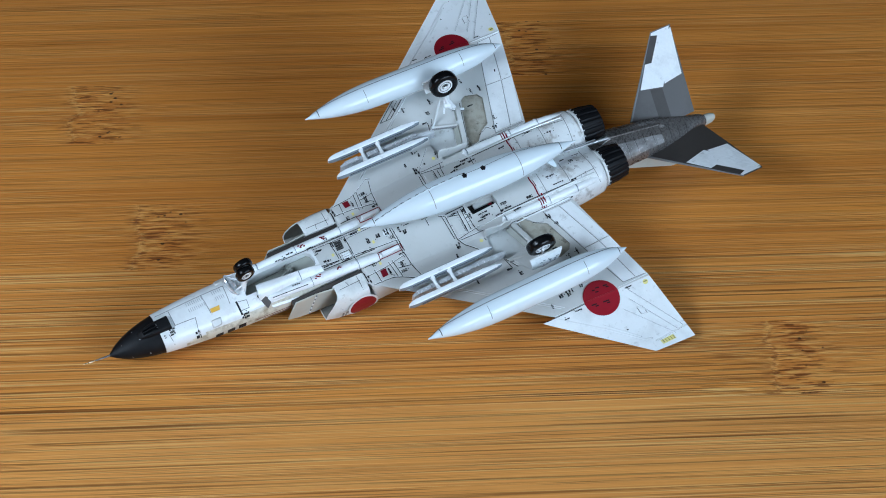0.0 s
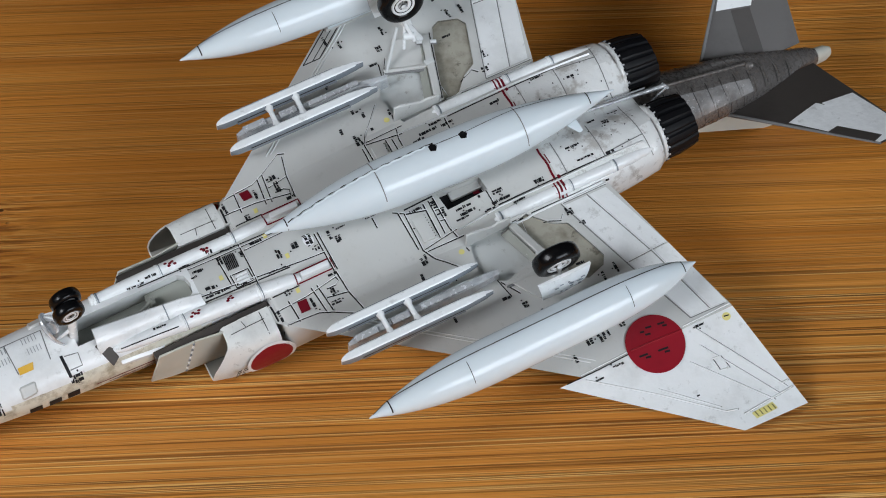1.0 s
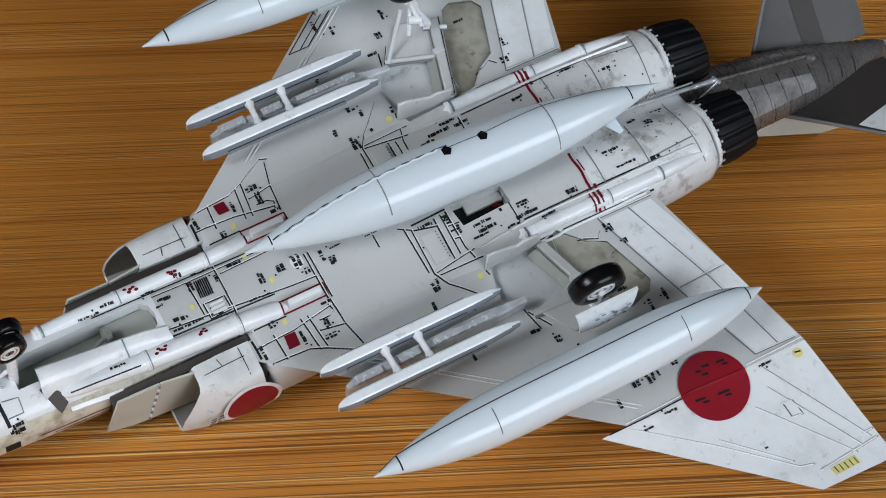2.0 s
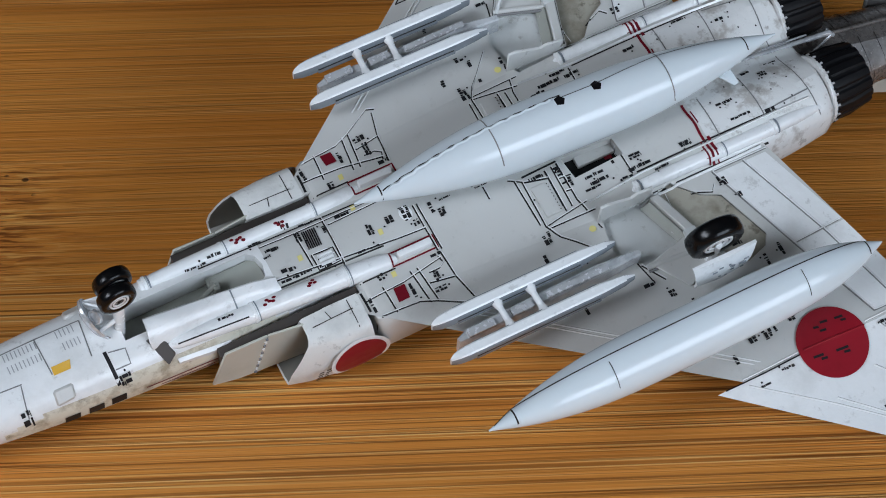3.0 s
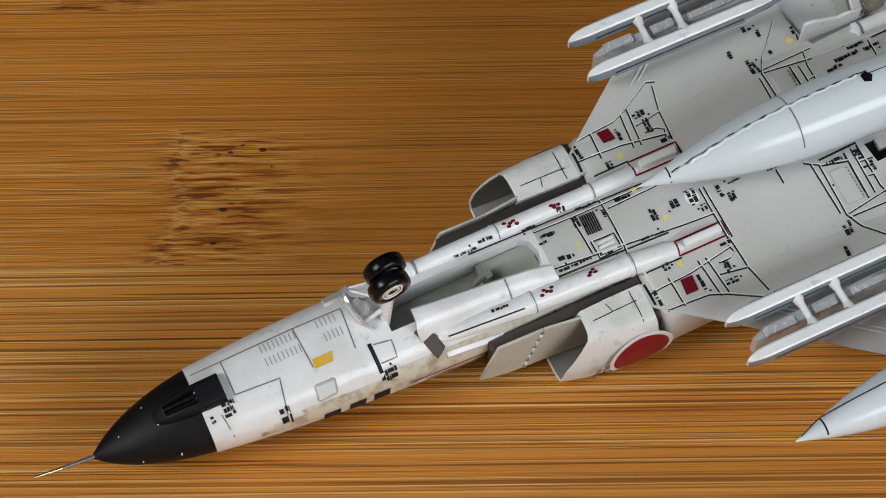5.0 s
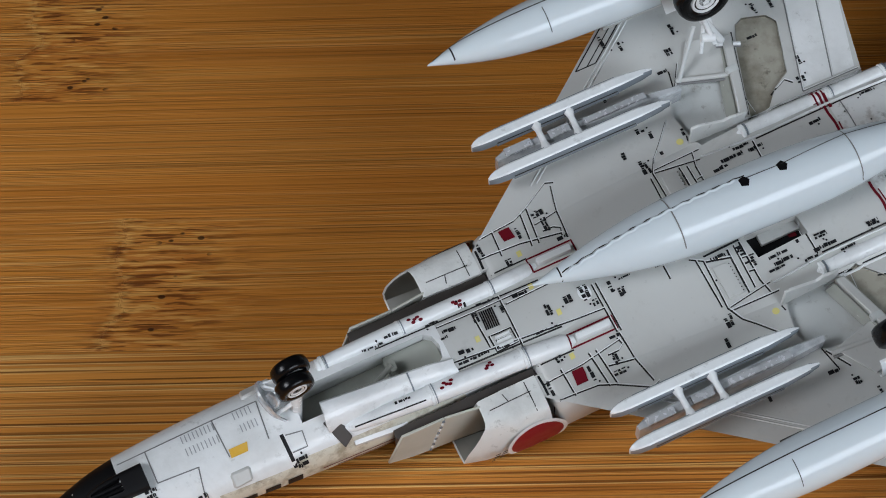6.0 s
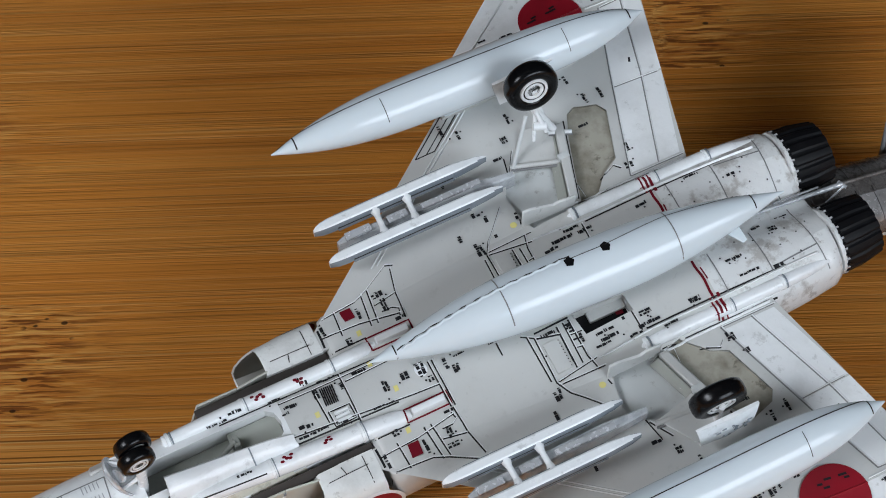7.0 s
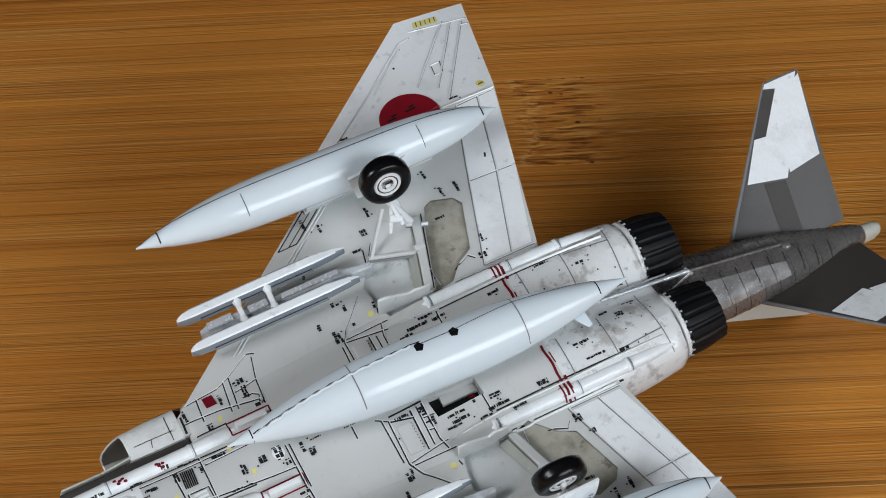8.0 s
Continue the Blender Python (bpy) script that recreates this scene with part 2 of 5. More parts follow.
WELL = painted("stained_well_paint", (0.38, 0.36, 0.30), (0.17, 0.15, 0.11), 0.5, 0.85, 1500, 330, lo=0.42, hi=0.68, speck=0.7)
LINE = painted("panel_line_wash", (0.018, 0.017, 0.016), (0.15, 0.14, 0.13), 0.5, 0.4, 1500, 400, spec=0.2)
INK = painted("stencil_ink", (0.014, 0.014, 0.016), (0.04, 0.04, 0.04), 0.5, 0.6, 1500, 500, spec=0.2)
RED = painted("roundel_red", (0.26, 0.008, 0.018), (0.17, 0.006, 0.012), 0.4, 0.5, 1500, 200, spec=0.3)
DARKRED = painted("dark_red_paint", (0.15, 0.005, 0.014), (0.08, 0.004, 0.008), 0.45, 0.5, 1500, 300, spec=0.2)
YELLOW = painted("yellow_paint", (0.78, 0.70, 0.24), (0.70, 0.66, 0.40), 0.4, 0.5, 1500, 300)
BRASS = painted("brass", (0.75, 0.62, 0.42), (0.5, 0.4, 0.2), 0.25, 0.4, 2000, 300, metal=1.0)
WELLPALE = painted("pale_well_paint", (0.62, 0.64, 0.63), (0.42, 0.41, 0.38), 0.45, 0.6, 1500, 260, lo=0.5, hi=0.75, speck=0.5)
WELLGREY = painted("grey_green_well_paint", (0.36, 0.37, 0.33), (0.22, 0.22, 0.19), 0.5, 0.6, 1500, 260)
INTAKE = painted("intake_pale_paint", (0.75, 0.755, 0.735), (0.42, 0.42, 0.40), 0.34, 0.5, 1500, 200, lo=0.5, hi=0.75, bump=0.22, speck=0.5)
BOOMSHEEN = painted("boom_sheen_metal", (0.50, 0.485, 0.475), (0.17, 0.155, 0.145), 0.24, 0.85, 2200, 300, metal=0.45, lo=0.40, hi=0.68)
AMBER = painted("amber_paint", (0.78, 0.45, 0.05), (0.78, 0.55, 0.2), 0.4, 0.5, 1500, 300)
SOILCREAM = painted("soiled_cream_paint", (0.70, 0.675, 0.57), (0.30, 0.25, 0.16), 0.4, 0.75, 1500, 420, lo=0.49, hi=0.63, bump=0.3, speck=0.8)
VENTGREY = painted("vent_grey", (0.20, 0.20, 0.20), (0.3, 0.3, 0.3), 0.5, 0.5, 1500, 300)
LOUVRE = painted("louvre_grey", (0.36, 0.37, 0.38), (0.5, 0.5, 0.5), 0.4, 0.6, 1500, 500)
DUCTSHADE = painted("duct_shade_grey", (0.24, 0.235, 0.21), (0.16, 0.155, 0.14), 0.5, 0.5, 1500, 200)
CREAM = painted("cream_paint", (0.54, 0.54, 0.48), (0.38, 0.37, 0.32), 0.45, 0.4, 1500, 200)

# ---- building helpers ----
CM = 0.01


def link(name, bm, material, smooth=True, angle=40):
    """A mesh object from a bmesh in centimetres."""
    bmesh.ops.recalc_face_normals(bm, faces=bm.faces)
    for v in bm.verts:
        v.co *= CM
    me = bpy.data.meshes.new(name)
    bm.to_mesh(me)
    bm.free()
    me.materials.append(material)
    if smooth:
        me.polygons.foreach_set("use_smooth", [True] * len(me.polygons))
        me.set_sharp_from_angle(angle=radians(angle))
    return new(name, me)


def part(name, bm, material, parent, label="", smooth=True, angle=40):
    ob = link(name, bm, material, smooth, angle)
    ob.parent = parent
    return tagged(ob, label)


def bevelled_box(bm, x0, x1, y0, y1, z0, z1, bevel=0.0):
    made = bmesh.ops.create_cube(bm, size=1.0)["verts"]
    for v in made:
        v.co = Vector((x0 + (v.co.x + 0.5) * (x1 - x0), y0 + (v.co.y + 0.5) * (y1 - y0), z0 + (v.co.z + 0.5) * (z1 - z0)))
    if bevel:
        edges = {e for v in made for e in v.link_edges}
        bmesh.ops.bevel(bm, geom=list(edges), offset=bevel, segments=2, affect="EDGES", profile=0.6)
    return made


def loft(rings, caps=True, bm=None):
    """Skin a list of closed rings of equal length."""
    bm = bm or bmesh.new()
    rows = [[bm.verts.new(p) for p in ring] for ring in rings]
    k = len(rows[0])
    for a, b in zip(rows, rows[1:]):
        for i in range(k):
            bm.faces.new((a[i], a[(i + 1) % k], b[(i + 1) % k], b[i]))
    if caps:
        bm.faces.new(rows[0][::-1])
        bm.faces.new(rows[-1])
    return bm


def superring(s, hw, zb, zt, power=2.3, count=40, yc=0.0):
    """A squarish oval across the body: half width, belly height, back height."""
    out = []
    zc, hz = (zb + zt) / 2, (zb - zt) / 2
    for i in range(count):
        a = 2 * math.pi * i / count
        c, d = math.cos(a), math.sin(a)
        out.append((s, yc + hw * math.copysign(abs(c) ** (2 / power), c), zc + hz * math.copysign(abs(d) ** (2 / power), d)))
    return out


def eased(table, s):
    """Smooth values between the rows of a table whose first column is s."""
    for a, b in zip(table, table[1:]):
        if s <= b[0]:
            f = (s - a[0]) / (b[0] - a[0])
            i = table.index(a)
            p = table[max(i - 1, 0)]
            q = table[min(i + 2, len(table) - 1)]
            out = []
            for k in range(1, len(a)):
                m0 = (b[k] - p[k]) / max(b[0] - p[0], 1e-6) * (b[0] - a[0])
                m1 = (q[k] - a[k]) / max(q[0] - a[0], 1e-6) * (b[0] - a[0])
                f2, f3 = f * f, f * f * f
                out.append((2 * f3 - 3 * f2 + 1) * a[k] + (f3 - 2 * f2 + f) * m0 + (3 * f2 - 2 * f3) * b[k] + (f3 - f2) * m1)
            return out
    return list(table[-1][1:])


def steps(a, b, n):
    return [a + (b - a) * i / (n - 1) for i in range(n)]


def lathe(profile, axis=(1, 0, 0), origin=(0, 0, 0), count=32, bm=None):
    """Turn (along, radius) pairs round an axis."""
    ax = Vector(axis).normalized()
    u = ax.orthogonal().normalized()
    w = ax.cross(u)
    rings = []
    for d, r in profile:
        c = Vector(origin) + ax * d
        rings.append([c + u * (r * math.cos(2 * math.pi * i / count)) + w * (r * math.sin(2 * math.pi * i / count)) for i in range(count)])
    return loft(rings, True, bm)


def rod(a, b, r, bm=None, count=10, r2=None):
    a, b = Vector(a), Vector(b)
    d = (b - a).length
    return lathe([(0, r), (d, r if r2 is None else r2)], b - a, a, count, bm)


def slab(outline, thickness, bm=None, bevel=0.0):
    """A plate from a flat outline of 3D points, thickened along its normal."""
    bm = bm or bmesh.new()
    pts = [Vector(p) for p in outline]
    nrm = (pts[1] - pts[0]).cross(pts[2] - pts[0]).normalized() * (thickness / 2)
    k = len(pts)
    top, low = [bm.verts.new(p + nrm) for p in pts], [bm.verts.new(p - nrm) for p in pts]
    faces = [bm.faces.new(top), bm.faces.new(low[::-1])]
    for i in range(k):
        faces.append(bm.faces.new((top[i], low[i], low[(i + 1) % k], top[(i + 1) % k])))
    if bevel:
        edges = list({e for f in faces for e in f.edges})
        bmesh.ops.bevel(bm, geom=edges, offset=bevel, segments=1, affect="EDGES")
    return bm


def carve(ob, cutters):
    """Cut recesses into a mesh, then throw the cutters away."""
    for c in cutters:
        bpy.context.view_layer.update()
        mod = ob.modifiers.new("cut", "BOOLEAN")
        mod.operation, mod.object, mod.solver = "DIFFERENCE", c, "EXACT"
        done = bpy.data.meshes.new_from_object(ob.evaluated_get(bpy.context.evaluated_depsgraph_get()))
        ob.modifiers.clear()
        ob.data = done
        bpy.data.objects.remove(c)


# ---- the room ----
def wall(name, x0, x1, y0, y1, z0, z1, material=None):
    bm = bmesh.new()
    bevelled_box(bm, x0 * 100, x1 * 100, y0 * 100, y1 * 100, z0 * 100, z1 * 100)
    return tagged(link(name, bm, material or WALL, False), kind="structure")


wall("floor", -2.1, 2.1, -0.56, 2.5, -0.85, -0.75, FLOOR)
wall("ceiling", -2.1, 2.1, -0.56, 2.5, 1.65, 1.75)
wall("wall_north", -2.1, 2.1, 2.4, 2.5, -0.75, 1.65)
wall("wall_east", 2.0, 2.1, -0.46, 2.4, -0.75, 1.65)
wall("wall_west", -2.1, -2.0, -0.46, 2.4, -0.75, 1.65)
south = wall("wall_south", -2.1, 2.1, -0.56, -0.46, -0.75, 1.65)
hole = bmesh.new()
bevelled_box(hole, 12, 66, -60, -44, 10, 42)
carve(south, [link("hole", hole, WALL)])

# ---- the bamboo table ----
STRIP = 0.0176
NODES = {-2: 0.0615, 0: -0.0500, 2: -0.0650, 3: 0.0215, -1: -0.13, 1: 0.125, 4: -0.11, -3: -0.085, -4: 0.155, -5: -0.02}
table = tagged(new("table"), "glossy honey-brown bamboo tabletop of glued strips", "table")
frame_bm = bmesh.new()
bevelled_box(frame_bm, -58, 58, -23 * 1.76 + 1, 26 * 1.76 - 1, -3.5, -1.5, 0.2)
part("underframe", frame_bm, BAMBOO, table)
for sx in (-54, 54):
    for sy in (-36, 41):
        leg = bmesh.new()
        bevelled_box(leg, sx - 2.5, sx + 2.5, sy - 2.5, sy + 2.5, -75, -3.5, 0.3)
        part("leg", leg, BAMBOO, table)

# ---- the model aircraft: x aft from the nose, y across, z towards the belly, in cm ----
from mathutils.bvhtree import BVHTree

AIR = tagged(new("model_aircraft"), "grey plastic model jet fighter lying upside down on the bamboo table", "model aircraft")
AIR.matrix_world = Matrix(((0.90983, -0.41494, 0.00636, -0.05459), (0.39158, 0.85333, -0.34422, -0.02349), (0.13741, 0.31567, 0.93887, 0.00347), (0, 0, 0, 1)))
SIDES = (1, -1)

# nose and spine
NOSE = [(0.965, 0.362, 0.28, -0.27), (1.5, 0.412, 0.285, -0.35), (2.2, 0.448, 0.28, -0.44), (3.2, 0.465, 0.25, -0.54), (4.2, 0.455, 0.2, -0.64), (5.6, 0.5, 0.1, -0.72), (8.0, 0.42, -0.1, -0.75), (9.4, 0.4, -0.3, -0.8)]
nose_body = part("fuselage", loft([superring(s, *eased(NOSE, s), power=2.5) for s in steps(0.965, 9.4, 70)]), PALE, AIR)
RAD = [(0.05, 0.015, 0.012, -0.012), (0.19, 0.12, 0.085, -0.09), (0.42, 0.23, 0.175, -0.17), (0.71, 0.315, 0.25, -0.235), (0.96, 0.361, 0.279, -0.269)]
radome = part("radome", loft([superring(s, *eased(RAD, s), power=2.1) for s in steps(0.05, 0.96, 18)]), BLACK, AIR, "satin black nose cone")
GUN = [(0.60, 0.05, 0.23, 0.05), (0.70, 0.09, 0.30, 0.05), (0.9, 0.12, 0.345, 0.05), (1.19, 0.128, 0.365, 0.05)]
gun = part("gun_fairing", loft([superring(s, *eased(GUN, s), power=4.5) for s in steps(0.60, 1.19, 12)]), BLACK, AIR, "black gun muzzle fairing", angle=30)
trough = [(0.70, 0.045), (0.98, 0.065), (0.98, -0.065), (0.70, -0.045)]
carve(gun, [part("cutter", loft([[(s, y, 0.27) for s, y in trough], [(s, y, 0.6) for s, y in trough]]), NOZZLE, AIR, smooth=False)])
for y in (-0.022, 0.022):
    part("gun_barrel", rod((0.70, y, 0.275), (0.98, y, 0.29), 0.018, None, 10), NOZZLE, gun)
part("pitot_base", rod((0.08, 0, 0.0), (-0.20, 0, 0.05), 0.019, None, 10, 0.014), BOOM, AIR, "dark metal probe base")
bm = rod((-0.20, 0, 0.05), (-0.42, 0, 0.11), 0.013, None, 10, 0.009)
part("pitot_probe", bm, BRASS, AIR, "thin brass pitot probe")

# centre body with flat belly and two engine bulges
BODY = [(4.645, 0.958, 0.09, 0.08, 0.05, -0.30, -0.60), (5.5, 0.95, 0.10, 0.09, 0.06, -0.30, -0.64), (7.0, 0.96, 0.13, 0.14, 0.08, -0.28, -0.66), (8.2, 0.93, 0.11, 0.20, 0.08, -0.25, -0.66), (9.0, 0.92, 0.0, 0.20, 0.02, -0.25, -0.62), (9.58, 0.86, -0.15, 0.14, -0.02, -0.24, -0.55)]


def body_ring(s):
    hw, zb, zl, zc, zw, zt = eased(BODY, s)
    half = [(0.0, zb), (0.25 * hw, (zb + zl) / 2 + 0.01), (0.52 * hw, zl), (0.75 * hw, (zl + zc) / 2 + 0.03), (0.93 * hw, zc), (0.96 * hw, zc - 0.07), (hw, zw), (0.98 * hw, zw - 0.2), (0.8 * hw, zt), (0.3 * hw, zt - 0.06), (0.0, zt - 0.07)]
    return [(s, y, z) for y, z in half] + [(s, -y, z) for y, z in half[-2:0:-1]]


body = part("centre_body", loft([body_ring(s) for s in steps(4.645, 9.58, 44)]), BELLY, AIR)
body.data.materials.append(SOILED)
for p in body.data.polygons:
    if p.center.x > 8.18 * CM:
        p.material_index = 1
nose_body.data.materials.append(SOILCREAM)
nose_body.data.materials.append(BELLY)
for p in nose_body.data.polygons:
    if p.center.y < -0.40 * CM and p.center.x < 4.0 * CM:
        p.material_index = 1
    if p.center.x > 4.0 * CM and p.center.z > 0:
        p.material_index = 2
rounder = body.modifiers.new("round", "SUBSURF")
rounder.levels = rounder.render_levels = 1

# canopy and spine, on which the model lies
CAN = [(1.75, 0.16, -0.3, -0.56), (2.3, 0.28, -0.3, -0.70), (3.2, 0.32, -0.3, -0.835), (3.8, 0.33, -0.3, -0.90), (4.6, 0.33, -0.3, -0.88), (6.5, 0.33, -0.3, -0.82), (9.6, 0.3, -0.3, -0.9)]
part("canopy", loft([superring(s, *eased(CAN, s), power=2.2, count=28) for s in steps(1.75, 9.6, 40)]), STABGREY, AIR)

# tail boom with riveted heat-stained panels
TAIL = [(9.2, 0.48, -0.12, -0.85), (9.7, 0.46, -0.30, -0.95), (10.4, 0.40, -0.50, -1.12), (11.2, 0.32, -0.72, -1.25), (11.9, 0.2, -1.0, -1.39), (12.2, 0.14, -1.10, -1.42), (12.28, 0.09, -1.14, -1.40)]
boom = part("tail_boom", loft([superring(s, *eased(TAIL, s), power=2.2) for s in steps(9.2, 12.28, 36)]), BOOM, AIR, "burnt bare-metal tail boom")
for i in range(11):
    s0 = 10.0 + 0.2 * i
    hw, zb, zt = eased(TAIL, s0)
    hw2, zb2, zt2 = eased(TAIL, s0 + 0.016)
    hoop = loft([superring(s0, hw * 0.99, zb - 0.004, zt, 2.2), superring(s0 + 0.004, hw + 0.006, zb + 0.006, zt, 2.2), superring(s0 + 0.012, hw2 + 0.006, zb2 + 0.006, zt2, 2.2), superring(s0 + 0.016, hw2 * 0.99, zb2 - 0.004, zt2, 2.2)])
    part("boom_hoop", hoop, BOOM, boom)
bm = loft([superring(s, hw, zb, zt, 2.2, 20) for s, hw, zb, zt in ((12.24, 0.1, -1.14, -1.41), (12.42, 0.085, -1.17, -1.42), (12.5, 0.05, -1.22, -1.41))])
part("tail_cap", bm, CREAM, AIR, "cream tail cone cap")


# ---- wings ----
def aerofoil(le, te, z, thick, n=9):
    """A closed section in a fore-and-aft plane: belly side first."""
    (s0, y0), (s1, y1) = le, te
    out = []
    for side in (1, -1):
        order = range(n) if side == 1 else range(n - 2, 0, -1)
        for i in order:
            f = 0.5 - 0.5 * math.cos(math.pi * i / (n - 1))
            t = thick * 2.6 * (math.sqrt(f) * 0.5 - 0.17 * f - 0.33 * f * f)
            base = z if isinstance(z, (int, float)) else z[0] + (z[1] - z[0]) * f
            off = t * (0.35 if side == 1 else -0.65)
            out.append((s0 + (s1 - s0) * f, y0 + (y1 - y0) * f, base + off))
    return out


def wing_plan(y):
    """Leading and trailing edge at a distance from the centre line."""
    if y <= 2.83:
        return 7.32 - (2.83 - y) * 1.30, 9.20 - (2.83 - y) * 0.255
    return 7.04 + (y - 2.83) * 1.235, 9.20 + (y - 2.83) * 0.20


def wing(side):
    rings = []
    for y in steps(0.55, 2.825, 10):
        le, te = wing_plan(y)
        rings.append(aerofoil((le, side * y), (te, side * y), 0.06, 0.19 - 0.05 * y))
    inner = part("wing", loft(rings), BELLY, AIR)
    rings = []
    for y in steps(2.826, 4.11, 8):
        le, te = wing_plan(y + 0.005)
        f = (y - 2.835) / 1.275
        rings.append(aerofoil((le, side * y), (te, side * y), (0.06 - f * 0.15, 0.05 - f * 0.29), 0.055 - 0.025 * f))
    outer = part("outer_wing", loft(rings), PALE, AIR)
    return [inner, outer]


WINGS = [w for side in SIDES for w in wing(side)]


# ---- gear wells, cut into belly and wings ----
def prism(outline, z0, z1):
    return loft([[(s, y, z0) for s, y in outline], [(s, y, z1) for s, y in outline]])


WHEEL_BAY = [(6.99, 0.80), (7.44, 0.84), (7.47, 1.0), (7.49, 1.14), (7.46, 1.27), (7.53, 1.40), (7.12, 1.45), (6.98, 1.38), (6.89, 1.22), (6.93, 0.98)]
LEG_BAY = [(7.54, 0.87), (7.69, 0.83), (7.89, 1.05), (8.06, 1.14), (8.23, 1.66), (8.17, 1.76), (7.95, 1.83), (7.86, 1.79), (7.76, 1.57), (7.62, 1.14)]
for side in SIDES:
    own = WINGS[0] if side == 1 else WINGS[2]
    for outline, depth in ((WHEEL_BAY, 0.09), (LEG_BAY, 0.118)):
        flat = [(s, side * y) for s, y in outline]
        for target in (own, body):
            carve(target, [part("cutter", prism(flat, depth - 0.075, 0.6), WELL, AIR, smooth=False)])
        tray = loft([[(s, y, 0.078) for s, y in flat], [(s, y, depth - 0.07) for s, y in flat]], False)
        tray.faces.new([v for v in tray.verts][len(flat):])
        part("well_floor", tray, WELL if outline is LEG_BAY else WELLPALE, AIR, "grimy olive-stained gear well" if outline is LEG_BAY else "pale grey gear well", smooth=False)

NOSE_BAY = [(2.60, -0.13), (3.90, -0.13), (3.96, -0.08), (3.98, 0.03), (3.95, 0.14), (3.88, 0.19), (2.60, 0.17)]
carve(nose_body, [part("cutter", prism(NOSE_BAY, -0.06, 0.6), WELL, AIR, smooth=False)])
part("well_floor", prism([(s, y * 0.98) for s, y in NOSE_BAY], -0.08, -0.05), WELLGREY, AIR, "grey-green nose gear well", smooth=False)
bm = bmesh.new()
bevelled_box(bm, 3.48, 3.97, -0.12, 0.185, -0.05, 0.08, 0.015)
part("bay_step", bm, WELLGREY, AIR)
bm = bmesh.new()
bevelled_box(bm, 3.50, 3.56, -0.02, 0.10, 0.05, 0.20, 0.015)
rod((3.53, 0.04, 0.2), (3.36, 0.0, 0.08), 0.025, bm)
part("drag_strut", bm, WELLGREY, AIR)
VENT = [(6.89, -0.18), (7.41, -0.21), (7.43, -0.40), (6.92, -0.42)]
carve(body, [part("cutter", prism(VENT, 0.0, 0.6), BLACK, AIR, smooth=False)])
part("bay_floor", prism(VENT, -0.01, 0.004), BLACK, AIR, smooth=False)
bm = bmesh.new()
bevelled_box(bm, 7.03, 7.41, -0.298, -0.19, 0.0, 0.055, 0.01)
part("bay_door", bm, BELLY, AIR)


# ---- stabilators and fin ----
def stab_section(f, side):
    y = 0.16 + f * 1.56
    return aerofoil((10.62 + f * 1.31, side * y), (12.12 + f * 0.24, side * y), -1.06 + f * 0.71, 0.09 - 0.05 * f)


STABS = [part("stabilator", loft([stab_section(f, side) for f in steps(0, 1, 12)]), STABGREY if side == 1 else STABDARK, AIR, "grey-brown stabilator with white patch") for side in SIDES]
rings = []
for f in steps(0, 1, 8):
    z = -0.85 - f * 1.29
    le, te, lean = 9.45 + f * 2.4, 12.0 + f * 0.30, -0.10 - 0.26 * f
    h = 0.05 - 0.035 * f
    zr = z - 0.35 * (1 - f)
    rings.append([(le, lean, z), (le + 0.3 * (te - le), lean + h, z - 0.1 * (1 - f)), (te, lean + 0.01, zr), (te, lean - 0.01, zr), (le + 0.3 * (te - le), lean - h, z - 0.1 * (1 - f))])
part("fin", loft(rings), CREAM, AIR)

for side in SIDES:
    p, q = stab_section(0.04, side)[0], stab_section(1, side)[0]
    part("leading_edge", rod((p[0] + 0.01, p[1], p[2]), (q[0] + 0.01, q[1], q[2]), 0.024, None, 8, 0.012), VENTGREY, STABS[0 if side == SIDES[0] else 1], "pale metal leading edge")

# ---- engine nozzles ----
for side in SIDES:
    rings = []
    n = 96
    for d, r in ((0.0, 0.335), (0.02, 0.345), (0.22, 0.34), (0.45, 0.305), (0.45, 0.265), (0.2, 0.28), (0.1, 0.24)):
        ring = []
        for i in range(n):
            a = 2 * math.pi * i / n
            rr = r * (1 + (0.03 if i % 6 < 4 else -0.02) * min(1, 0.3 + d * 3))
            ring.append((9.57 + d, side * (0.47 - d * 0.04) + rr * math.cos(a), -0.2 - d * 0.1 + rr * math.sin(a)))
        rings.append(ring)
    part("exhaust_nozzle", loft(rings), NOZZLE, AIR, "ribbed black exhaust nozzle", angle=15)
    part("nozzle_ring", lathe([(0, 0.352), (0.025, 0.352), (0.04, 0.345), (0.045, 0.3), (0, 0.3)], (1, 0, 0), (9.54, side * 0.47, -0.2), 48), SOILED, AIR)
    for i in range(26):
        a = math.radians(-30 + 240 * i / 25)
        bm = bmesh.new()
        y, z = side * 0.47 + 0.347 * math.cos(a), -0.2 + 0.347 * math.sin(a)
        bevelled_box(bm, 9.572, 9.604, y - 0.009, y + 0.009, z - 0.009, z + 0.009)
        part("ring_tab", bm, STEEL if i % 2 else BLACK, AIR, smooth=False)

# arrester hook lying between the nozzles
bm = rod((8.95, 0.0, 0.10), (9.72, 0.0, -0.10), 0.022)
rod((9.72, 0.0, -0.10), (9.99, 0.0, -0.16), 0.028, bm)
rod((9.97, 0.04, -0.16), (10.02, -0.05, -0.17), 0.02, bm, 8)
rod((9.74, -0.12, -0.14), (10.0, -0.03, -0.17), 0.012, bm, 8)
rod((9.2, 0.03, 0.05), (9.74, 0.05, -0.10), 0.010, bm, 8)
part("arrester_hook", bm, SILVER, AIR, "silver arrester hook")
bm = bmesh.new()
